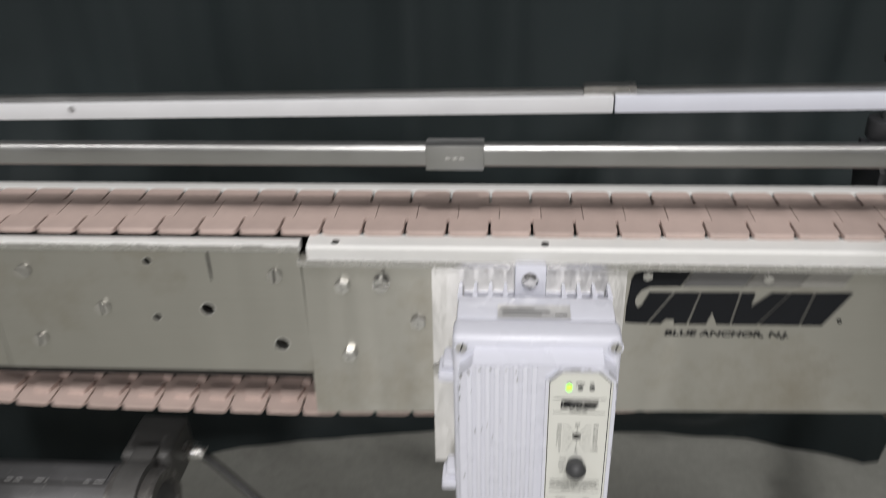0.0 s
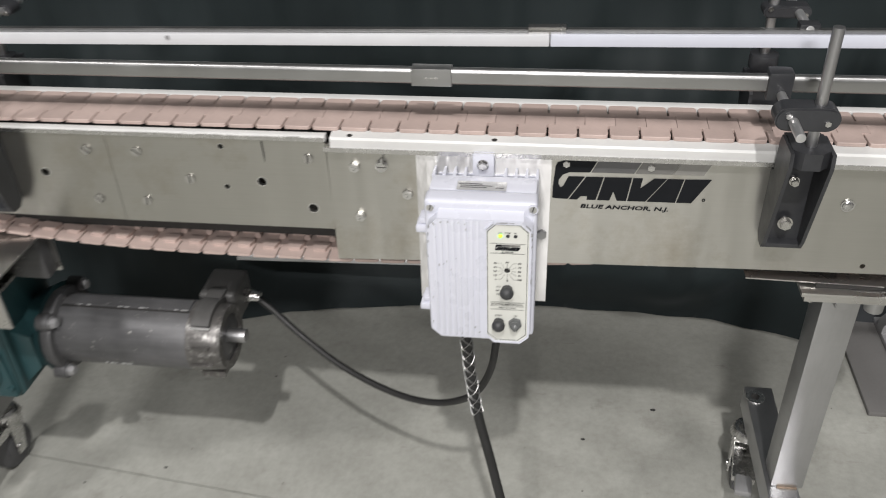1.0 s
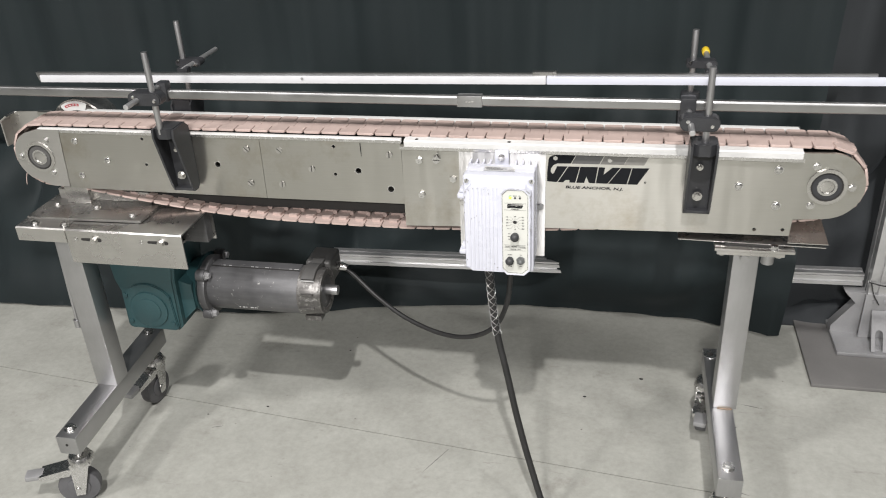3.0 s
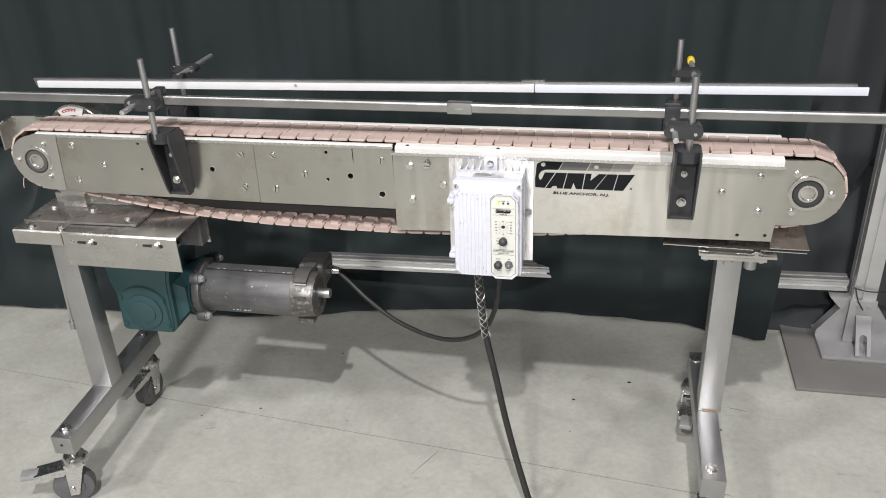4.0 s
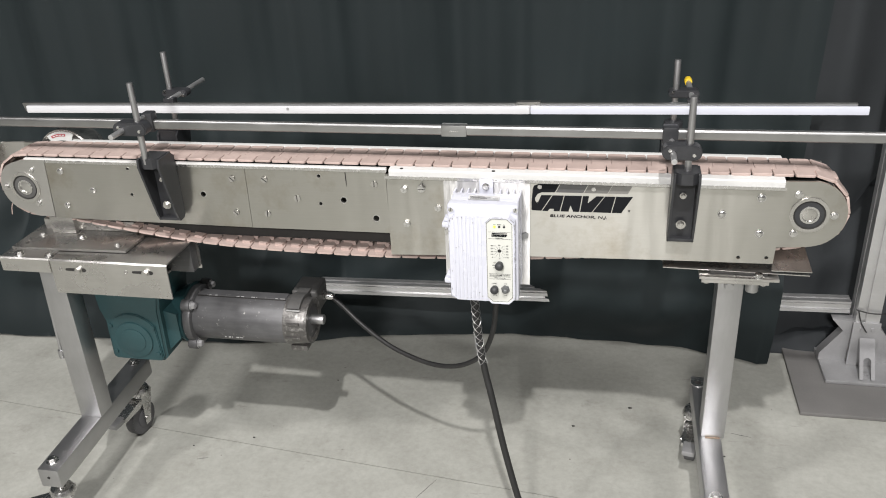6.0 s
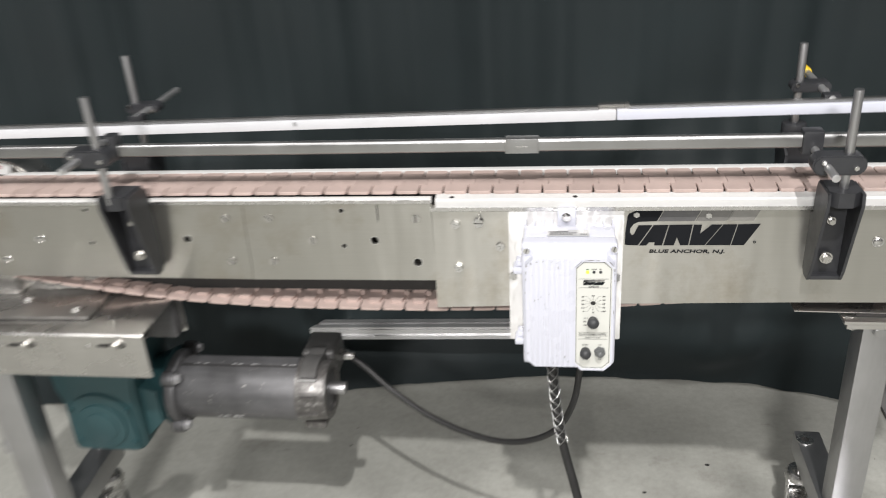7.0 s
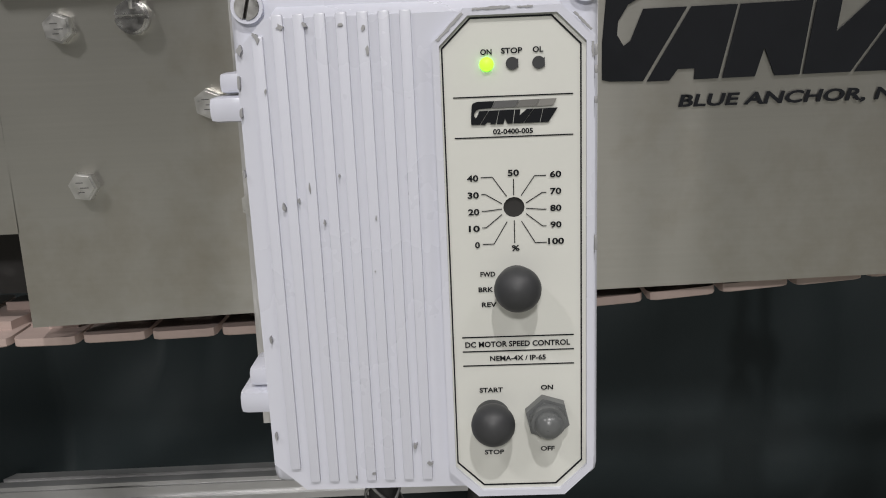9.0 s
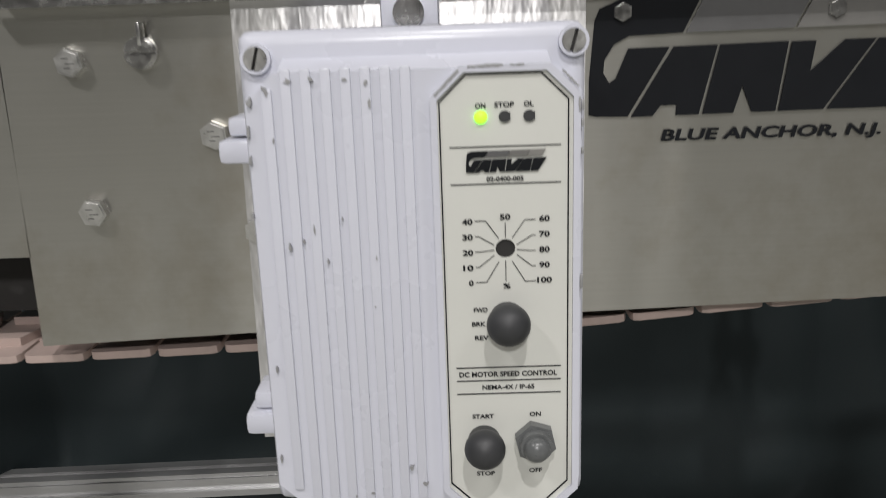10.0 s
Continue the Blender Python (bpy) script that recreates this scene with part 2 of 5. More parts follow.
def slab(points, axis, lo, hi, holes=(), bm=None):
    """A plate: an outline in the plane across the axis, with round holes (u, v, r), from lo to hi along the axis."""
    b = bmesh.new()

    def at(u, v):
        return {"x": (lo, u, v), "y": (u, lo, v), "z": (u, v, lo)}[axis]

    edges = []
    for loop in [list(points)] + [[(u + r * math.cos(2 * math.pi * k / 16), v + r * math.sin(2 * math.pi * k / 16)) for k in range(16)] for u, v, r in holes]:
        vs = [b.verts.new(at(u, v)) for u, v in loop]
        edges += [b.edges.new((vs[k], vs[(k + 1) % len(vs)])) for k in range(len(vs))]
    bmesh.ops.triangle_fill(b, use_beauty=True, edges=edges)
    got = bmesh.ops.extrude_face_region(b, geom=b.faces[:])
    d = hi - lo
    bmesh.ops.translate(b, vec={"x": (d, 0, 0), "y": (0, d, 0), "z": (0, 0, d)}[axis], verts=[v for v in got["geom"] if isinstance(v, bmesh.types.BMVert)])
    return join(bm, b)


def arc(cu, cv, r, a0, a1, n=10):
    return [(cu + r * math.cos(radians(a0 + (a1 - a0) * k / n)), cv + r * math.sin(radians(a0 + (a1 - a0) * k / n))) for k in range(n + 1)]


def curve_through(points, per=10):
    """A smooth line through points."""
    p = [Vector(q) for q in points]
    p = [2 * p[0] - p[1]] + p + [2 * p[-1] - p[-2]]
    out = []
    for a, b, c, d in zip(p, p[1:], p[2:], p[3:]):
        for k in range(per):
            t = k / per
            out.append(0.5 * ((2 * b) + (c - a) * t + (2 * a - 5 * b + 4 * c - d) * t * t + (3 * b - a - 3 * c + d) * t ** 3))
    return out + [p[-2]]


def tube(points, r, seg=12, bm=None):
    b = bmesh.new()
    side = Vector((0.0, 0.3, 1.0))
    rings = []
    for k, q in enumerate(points):
        way = (points[min(k + 1, len(points) - 1)] - points[max(k - 1, 0)]).normalized()
        u = side.cross(way)
        u = (u if u.length > 1e-3 else Vector((1, 0, 0))).normalized()
        side = way.cross(u)
        rings.append([b.verts.new(q + r * (math.cos(2 * math.pi * j / seg) * u + math.sin(2 * math.pi * j / seg) * side)) for j in range(seg)])
    for a, c in zip(rings, rings[1:]):
        for j in range(seg):
            b.faces.new((a[j], a[(j + 1) % seg], c[(j + 1) % seg], c[j]))
    b.faces.new(rings[0])
    b.faces.new(rings[-1])
    return join(bm, b)


def hexbolt(c, way, r=0.0065, h=0.005, washer=0.0, bm=None, turn=0.0):
    """A hexagon head that stands out from c along way."""
    c, way = Vector(c), Vector(way).normalized()
    bm = bm or bmesh.new()
    if washer:
        cyl(c - way * 0.001, c + way * 0.0015, washer, 24, bm=bm)
    b = bmesh.new()
    bmesh.ops.create_cone(b, cap_ends=True, segments=6, radius1=r, radius2=r, depth=h)
    top = [e for e in b.edges if all(v.co.z > h / 2 - 1e-6 for v in e.verts)]
    bmesh.ops.bevel(b, geom=top, offset=r * 0.14, segments=2, affect="EDGES")
    m = Matrix.Translation(c + way * (h / 2 + (0.0014 if washer else 0))) @ way.to_track_quat("Z", "Y").to_matrix().to_4x4() @ Matrix.Rotation(radians(turn), 4, "Z")
    bmesh.ops.transform(b, matrix=m, verts=b.verts)
    return join(bm, b)


def slotted(c, r=0.0072, h=0.0022, turn=40, bm=None):
    """A slotted screw head on the front plate, facing -y."""
    x, y, z = c
    bm = bm or bmesh.new()
    ca, sa, w = math.cos(radians(turn)), math.sin(radians(turn)), r * 0.14
    for sign in (1, -1):
        a0 = math.asin(w / r)
        pts = [(x + r * math.cos(a) * ca - sign * r * math.sin(a) * sa, z + r * math.cos(a) * sa + sign * r * math.sin(a) * ca)
               for a in [a0 + (math.pi - 2 * a0) * k / 12 for k in range(13)]]
        slab(pts, "y", y - h, y, bm=bm)
    return bm


def letters(name, words, cx, cz, w, h, y, mat, parent, slant=0.0):
    """Flat lettering on a face that looks towards -y, fitted to a width and a height."""
    cu = bpy.data.curves.new("text", "FONT")
    cu.body, cu.extrude, cu.resolution_u, cu.offset = words, 0.0, 3, 0.03
    tmp = bpy.data.objects.new("text", cu)
    scene.collection.objects.link(tmp)
    me = bpy.data.meshes.new_from_object(tmp.evaluated_get(bpy.context.evaluated_depsgraph_get()))
    bpy.data.objects.remove(tmp)
    bm = bmesh.new()
    bm.from_mesh(me)
    bpy.data.meshes.remove(me)
    xs, ys = [v.co.x for v in bm.verts], [v.co.y for v in bm.verts]
    for v in bm.verts:
        u = (v.co.x - (min(xs) + max(xs)) / 2) / (max(xs) - min(xs)) * w
        t = (v.co.y - (min(ys) + max(ys)) / 2) / (max(ys) - min(ys)) * h
        v.co = (cx + u + slant * t, y, cz + t)
    bmesh.ops.extrude_face_region(bm, geom=bm.faces[:])
    return part(name, bm, mat, parent, smooth=0)

# ---------------------------------------------------------------- the hall
floor = solid("floor", box(-5, 5, -12.2, 2.6, -0.06, -0.006), CONCRETE, "pale grey sealed concrete slab floor with saw-cut joints", "floor", "structure", smooth=0)


def seam_y(x):
    return 0.045 - 0.103 * x


for lo_side in (True, False):
    g = 0.0016
    if lo_side:
        pts = [(-5, -12.2), (5, -12.2), (5, seam_y(5) - g), (-5, seam_y(-5) - g)]
    else:
        pts = [(-5, seam_y(-5) + g), (5, seam_y(5) + g), (5, 2.6), (-5, 2.6)]
    part("slab", slab(pts, "z", -0.0059, 0.0), CONCRETE, floor, smooth=0)

# short scratches and scraps on the concrete
for n, (x, y, a, l) in enumerate([(0.046, -0.02, 62, 0.105), (0.82, 0.30, -12, 0.05), (0.76, -0.02, -14, 0.04), (-0.55, 0.02, 20, 0.03)]):
    dx, dy = math.cos(radians(a)) * l / 2, math.sin(radians(a)) * l / 2
    nx, ny = -dy / l * 0.0012, dx / l * 0.0012
    solid("scratch", slab([(x - dx, y - dy), (x + nx, y + ny), (x + dx, y + dy), (x - nx, y - ny)], "z", 0.0002, 0.0008), GREY_INK,
          "thin dark scratch on the concrete floor", "scratch", group="floor marks")
for x, y, r in [(0.540, 0.378, 0.006), (0.392, 0.28, 0.005), (-0.448, 0.118, 0.004), (-0.597, 0.064, 0.003), (0.77, 0.21, 0.004), (-0.30, 0.40, 0.003)]:
    b = ball((x, y, 0.001), r, (1, 0.5, 0.35), seg=8)
    solid("scrap", b, DARK, "small dark scrap lying on the concrete floor", "debris", group="floor scraps")

for name, dims in (("wall_south", (-5, 5, -12.35, -12.2, 0, 5)), ("wall_west", (-5.15, -5, -12.35, 2.75, 0, 5)),
                   ("wall_east", (5, 5.15, -12.35, 2.75, 0, 5)), ("wall_north", (-5, 5, 2.6, 2.75, 0, 5))):
    solid(name, box(*dims), WALL, "plain light painted hall wall", "wall", "structure", smooth=0)
solid("ceiling", box(-5.15, 5.15, -12.35, 2.75, 5, 5.15), WALL, "plain light hall ceiling", "ceiling", "structure", smooth=0)


# ---------------------------------------------------------------- drapes behind the conveyor
def hem(x):
    return float(np.interp(x, [-3.2, -1.52, -1.15, -0.73, -0.45, -0.33, -0.19, 0.17, 0.30, 0.52, 0.69, 0.80, 0.90, 0.93],
                           [0.47, 0.495, 0.517, 0.542, 0.58, 0.624, 0.649, 0.703, 0.70, 0.698, 0.687, 0.66, 0.622, 0.63]))


def mid(x):
    return float(np.interp(x, [-3.2, -0.72, -0.54, -0.44, -0.36, 0.15, 0.25, 0.335, 0.95], [0.555, 0.56, 0.565, 0.60, 0.70, 0.72, 0.66, 0.60, 0.60]))


def smooth01(t):
    t = min(1, max(0, t))
    return t * t * (3 - 2 * t)


def drape(x0, x1, nx, low, middle, high, top, seed, fold, lean=0.0):
    b = bmesh.new()
    zs = [0.002, 0.01, 0.03, 0.055, 0.08, 0.105, 0.13, 0.16, 0.19, 0.22, 0.25, 0.28, 0.32, 0.36, 0.40, 0.45, 0.5, 0.56, 0.63, 0.7, 0.8, 0.9, 1.0, 1.15, 1.3, 1.7, 2.2, 2.8, top]
    grid = []
    for z in zs:
        row = []
        for k in range(nx + 1):
            x = x0 + (x1 - x0) * k / nx
            if z < 0.2:
                y = low(x) + (middle(x) - low(x)) * smooth01(z / 0.2)
            else:
                y = middle(x) + (high - middle(x)) * smooth01((z - 0.2) / 0.6)
            grow = smooth01(z / 0.14) * (0.6 + 0.55 * smooth01((z - 0.15) / 0.7))
            p = noise.noise((x * 4.5, z * 0.25, seed)) * 0.05 + noise.noise((x * 13, z * 0.35, seed + 5)) * 0.018
            p += noise.noise((x * 2.0 + z * 1.5, z * 2.2, seed + 9)) * 0.035 * (1 - smooth01((z - 0.1) / 0.7)) * min(1, z / 0.1)
            p += noise.noise((x * 5.0 - z * 4.0, z * 3.5 + x, seed + 12)) * 0.048 * (1 - smooth01((z - 0.35) / 0.6)) * smooth01(z / 0.12)
            p += noise.noise((x * 26, z * 0.8, seed + 15)) * 0.005
            crease = 1 - 2.2 * abs(noise.noise((x * 2.4 - z * 2.0, z * 1.9 + x * 1.1, seed + 21)))
            p += 0.11 * max(0.0, crease) ** 2 * (1 - smooth01((z - 0.45) / 0.35)) * smooth01((z - 0.24) / 0.12)
            y += fold * p * grow + 0.004 * noise.noise((x * 5, 0, seed + 3)) * (1 - smooth01(z / 0.1))
            row.append(b.verts.new((x + lean * z * max(0.0, k / nx - 0.8) * 5, y, z + (0.006 * (1 + noise.noise((x * 11, 3, seed))) if z < 0.005 else 0))))
        grid.append(row)
    for r0, r1 in zip(grid, grid[1:]):
        for k in range(nx):
            b.faces.new((r0[k], r0[k + 1], r1[k + 1], r1[k]))
    back = bmesh.ops.extrude_face_region(b, geom=b.faces[:])
    bmesh.ops.translate(b, vec=(0, 0.004, 0), verts=[v for v in back["geom"] if isinstance(v, bmesh.types.BMVert)])
    return b


solid("curtain", drape(-3.3, 0.93, 420, hem, mid, 0.70, 3.6, 2.0, 1.0, 0.045), CLOTH, "long black cloth drape hanging in soft folds to the floor", "curtain", smooth=60)
solid("curtain", drape(0.86, 3.4, 240, lambda x: 0.75 + 0.02 * x, lambda x: 0.80, 0.79, 3.6, 11.0, 1.25), CLOTH_GREY, "charcoal cloth drape gathered loosely on the floor", "curtain", smooth=60)

# heap of cloth that lies at the foot of the second drape
b = bmesh.new()
nx, ny = 60, 24
grid = [[None] * (ny + 1) for _ in range(nx + 1)]
for i in range(nx + 1):
    for j in range(ny + 1):
        u, v = i / nx, j / ny
        x, y = 0.93 + 0.62 * u, 0.70 + 0.14 * v
        edge = min(1, 5 * u, 5 * (1 - u)) * min(1, 4 * v, 6 * (1 - v) + 0.5)
        z = 0.004 + edge * (0.055 + 0.05 * noise.noise((x * 7, y * 9, 4)) + 0.02 * noise.noise((x * 17, y * 15, 7)))
        grid[i][j] = b.verts.new((x, y, max(0.003, z)))
for i in range(nx):
    for j in range(ny):
        b.faces.new((grid[i][j], grid[i + 1][j], grid[i + 1][j + 1], grid[i][j + 1]))
low = bmesh.ops.extrude_face_region(b, geom=b.faces[:])
for v in low["geom"]:
    if isinstance(v, bmesh.types.BMVert):
        v.co.z = 0.0015
solid("crumpled_cloth", b, CLOTH_GREY, "crumpled charcoal cloth heaped on the floor by the post", "cloth", smooth=60)


# ---------------------------------------------------------------- aluminium frame that carries the drapes
def profile_bar(p0, p1, w, h, name, mat, parent):
    """A slotted extrusion from p0 to p1 along x, with grooves on the front and on top."""
    x0, x1 = p0[0], p1[0]
    g, d = w * 0.11, w * 0.16
    y, z = 0.0, 0.0
    pts = [(-w / 2, -h / 2), (-w / 2, -g - h * 0.12), (-w / 2 + d, -g - h * 0.12), (-w / 2 + d, g - h * 0.12), (-w / 2, g - h * 0.12),
           (-w / 2, h * 0.28), (-w / 2 + d * 0.6, h * 0.28), (-w / 2 + d * 0.6, h * 0.36), (-w / 2, h * 0.36), (-w / 2, h / 2),
           (-g, h / 2), (-g, h / 2 - d), (g, h / 2 - d), (g, h / 2), (w / 2, h / 2), (w / 2, -h / 2)]
    b = slab(pts, "x", x0, x1)
    for v in b.verts:
        t = (v.co.x - x0) / (x1 - x0)
        v.co.y += p0[1] + (p1[1] - p0[1]) * t
        v.co.z += p0[2] + (p1[2] - p0[2]) * t
    return part(name, b, mat, parent, smooth=0)


rail_base = thing("drape_frame", (1.17, 0.66, 0.0), "aluminium extrusion frame post with a cast foot and a base rail", "frame")
profile_bar((-0.60, 0.625, 0.187), (1.135, 0.685, 0.190), 0.04, 0.036, "base_rail", ALU, rail_base)
PX, PY = 1.175, 0.665
g, d, w = 0.005, 0.007, 0.031
pts = [(PX - w, PY - w), (PX - g - 0.010, PY - w), (PX - g - 0.010, PY - w + d), (PX + g - 0.010, PY - w + d), (PX + g - 0.010, PY - w), (PX + w, PY - w), (PX + w, PY - g),
       (PX + w - d, PY - g), (PX + w - d, PY + g), (PX + w, PY + g), (PX + w, PY + w), (PX - w, PY + w), (PX - w, PY + g), (PX - w + d, PY + g), (PX - w + d, PY - g), (PX - w, PY - g)]
part("post", slab(pts, "z", 0.03, 3.4), ALU, rail_base, smooth=0)
part("base_plate", box(PX - 0.105, PX + 0.12, PY - 0.12, PY + 0.10, 0.012, 0.024, 0.004), CAST, rail_base)
for k, (x0, sx) in enumerate(((PX - w, -1), (PX + w, 1))):
    part("gusset", slab([(x0, 0.024), (x0, 0.135), (x0 + sx * 0.018, 0.13), (x0 + sx * 0.075, 0.045), (x0 + sx * 0.075, 0.024)], "y", PY - 0.016, PY + 0.016), CAST, rail_base)
tongue = [(-0.020, 0.0), (0.020, 0.0), (0.020, 0.110), (0.010, 0.110)] + [(0.010 * math.cos(q), 0.062 - 0.010 * math.sin(q)) for q in [math.pi * k / 10 for k in range(11)]] + [(-0.010, 0.110), (-0.020, 0.110)]
b = slab(tongue, "z", 0.0, 0.005)
for v in b.verts:
    t, lift = v.co.y / 0.110, v.co.z
    v.co = (PX + 0.004 + v.co.x, PY - w - 0.010 - 0.066 * t - lift * 0.8, 0.118 - 0.094 * t + lift * 0.6)
part("slotted_tongue", b, ZINC, rail_base, "sloping slotted anchor tongue", smooth=0)
part("clamp_plate", box(PX - 0.036, PX + 0.036, PY - w - 0.006, PY - w, 0.024, 0.165, 0.002), CAST, rail_base)
part("corner_bracket", slab([(PX - w - 0.055, 0.16), (PX - w, 0.16), (PX - w, 0.10)], "y", PY - 0.02, PY + 0.012), CAST, rail_base)
for x, z in ((PX - 0.012, 0.145), (PX + 0.016, 0.145), (PX + 0.004, 0.11)):
    part("bolt", hexbolt((x, PY - w - 0.006, z), (0, -1, 0), 0.006, 0.005), CAST, rail_base)
part("anchor_bolt", hexbolt((PX + 0.004, PY - 0.085, 0.024), (0, 0, 1), 0.009, 0.009, 0.013), CAST, rail_base)
part("cable_tie", tube(curve_through([(PX - 0.036, PY - 0.036, 0.205), (PX, PY - 0.04, 0.198), (PX + 0.036, PY - 0.036, 0.196), (PX + 0.06, PY - 0.02, 0.19)]), 0.002, 8), RUBBER, rail_base, "black cable tie with a loose tail")
part("tie_tail", tube(curve_through([(PX - 0.030, PY - 0.038, 0.203), (PX - 0.02, PY - 0.045, 0.17), (PX - 0.002, PY - 0.046, 0.14)]), 0.0018, 8), RUBBER, rail_base)
solid("floor_mat", box(0.982, 2.2, 0.405, 0.73, 0.0005, 0.012, 0.003), MAT, "flat grey rubber mat under the post foot", "mat")

# ---------------------------------------------------------------- conveyor frame
BL, BR, BZ = -0.8275, 0.8275, 0.763
conveyor = thing("conveyor", (0, 0.055, 0.64), "stainless steel table-top chain conveyor frame with bolted side plates", "conveyor")

end_l = [(-0.764, 0.829), (BL + 0.01, 0.829)] + arc(BL, BZ, 0.061, 100, 235, 14) + [(-0.815, 0.694), (-0.772, 0.693)]
plate_1 = part("end_plate", slab(end_l, "y", -0.0005, 0.006, [(BL, BZ, 0.030)]), PALE_PLATE, conveyor, "pale stainless bearing end plate", smooth=20)
plate_2 = part("side_plate", slab([(-0.7635, 0.829), (-0.2945, 0.827), (-0.2965, 0.6865), (-0.7715, 0.690)], "y", 0.0005, 0.006,
                                  [(-0.565, 0.814, 0.0042), (-0.568, 0.754, 0.0042), (-0.398, 0.761, 0.0075)]), PLATE, conveyor, smooth=20)
plate_3 = part("side_plate", slab([(-0.2935, 0.827), (0.0115, 0.822), (0.0115, 0.6875), (-0.2955, 0.6865)], "y", 0, 0.006,
                                  [(-0.132, 0.811, 0.0046), (-0.134, 0.749, 0.0046), (-0.083, 0.759, 0.0078), (-0.016, 0.720, 0.0082)]), PLATE, conveyor, smooth=20)
right = [(0.0125, 0.820), (0.82, 0.829)] + arc(BR, BZ, 0.067, 84, -84, 20) + [(0.777, 0.692), (0.775, 0.656), (0.56, 0.6535), (0.31, 0.6478), (0.0105, 0.637)]
plate_4 = part("side_plate", slab(right, "y", 0, 0.006, [(0.710, 0.667, 0.0035), (0.762, 0.669, 0.0035), (BR, BZ, 0.030)]), PLATE, conveyor, smooth=20)
part("rear_plate", slab([(-0.89, 0.829), (0.86, 0.829), (0.89, 0.76), (0.84, 0.692), (0.775, 0.664), (0.01, 0.65), (0.0, 0.683), (-0.86, 0.69), (-0.895, 0.76)], "y", 0.108, 0.114), PLATE, conveyor, smooth=20)
# near-black pan and rib added to stand for the shade between the plates
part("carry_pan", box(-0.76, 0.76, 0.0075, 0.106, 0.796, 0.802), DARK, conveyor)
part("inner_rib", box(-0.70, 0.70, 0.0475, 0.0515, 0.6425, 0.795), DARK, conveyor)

for x, z, a in [(-0.326, 0.799, 45), (-0.328, 0.721, 48), (-0.253, 0.799, 40), (-0.256, 0.721, 95), (-0.185, 0.759, 88), (-0.014, 0.797, 92)]:
    screw = part("slotted_screw", slotted((x, -0.0006, z), 0.0070, 0.0016, -a), STEEL, plate_3 if x > -0.29 else plate_2)
    # black disc behind the head, colours in the shade of the slot
    part("screw_seat", cyl((x, 0.001, z), (x, -0.0008, z), 0.0066, 24), DARK, screw)
for x, z in [(-0.730, 0.804), (-0.661, 0.761), (-0.734, 0.722)]:
    part("button_screw", ball((x, 0.0, z), 0.0068, (1, 0.42, 1), cyl((x, -0.0015, z), (x, 0.001, z), 0.0075)), BRIGHT, plate_2)
for x, z in [(-0.801, 0.803), (-0.875, 0.763), (-0.804, 0.725)]:
    part("flange_screw", hexbolt((x, 0.0, z), (0, -1, 0), 0.006, 0.004, 0.0075), BRIGHT, plate_1)
for x, z in [(0.804, 0.803), (0.871, 0.763), (0.804, 0.723)]:
    part("flange_screw", hexbolt((x, 0.0, z), (0, -1, 0), 0.006, 0.004, 0.0075), BRIGHT, plate_4)
for x, z in [(0.671, 0.758), (0.739, 0.794), (0.743, 0.72)]:
    part("button_screw", ball((x, 0.0, z), 0.0075, (1, 0.5, 1), cyl((x, -0.0015, z), (x, 0.001, z), 0.0085)), BRIGHT, plate_4)
for x, z, tu in [(0.0483, 0.7878, 10), (0.0497, 0.7112, 22), (0.1170, 0.7495, 5)]:
    part("hex_bolt", hexbolt((x, 0.0, z), (0, -1, 0), 0.0074, 0.0055, turn=tu), BOLT, plate_4)
for x, z in [(0.0483, 0.7878), (0.0497, 0.7112), (0.1170, 0.7495)]:
    for dx, dz, l in ((-0.001, 0.0022, 0.0036), (0.0012, -0.0004, 0.0044), (-0.0004, -0.0026, 0.0030)):
        part("head_stamp", box(x + dx - l / 2, x + dx + l / 2, -0.0057, -0.0053, z + dz - 0.00022, z + dz + 0.00022), TERMINAL, plate_4, smooth=0)
part("slotted_screw", slotted((0.0845, -0.003, 0.7915), 0.0072, 0.004, 0, cyl((0.0845, -0.003, 0.7915), (0.0845, 0.001, 0.7915), 0.0082)), BRIGHT, plate_4)
part("spring_washer", box(0.0855, 0.0875, -0.009, -0.002, 0.795, 0.806, 0.0005), BRIGHT, plate_4)
for x, z in [(0.3235, 0.8030), (0.4283, 0.8015)]:
    part("button_screw", ball((x, 0.0, z), 0.0045, (1, 0.6, 1), hexbolt((x, 0, z), (0, -1, 0), 0.0048, 0.003)), BRIGHT, plate_4)
# bright rings added inside the plate holes to give their lower edge a glint
for x, z, r, pl in [(-0.565, 0.814, 0.0042, plate_2), (-0.568, 0.754, 0.0042, plate_2), (-0.398, 0.761, 0.0075, plate_2),
                    (-0.132, 0.811, 0.0046, plate_3), (-0.134, 0.749, 0.0046, plate_3), (-0.083, 0.759, 0.0078, plate_3), (-0.016, 0.720, 0.0082, plate_3)]:
    part("hole_sleeve", ring((x, 0.0058, z), (0, -1, 0), r * 0.80, r * 0.99, 0.0056, 20), BOLT, pl)
# dark vertical mark on the plate below the chain
part("scorch_mark", slab([(-0.0750, 0.821), (-0.0732, 0.821), (-0.0728, 0.800), (-0.0738, 0.790), (-0.0746, 0.802)], "y", -0.0008, 0.0002), DARK, plate_3, "short dark scorch mark")

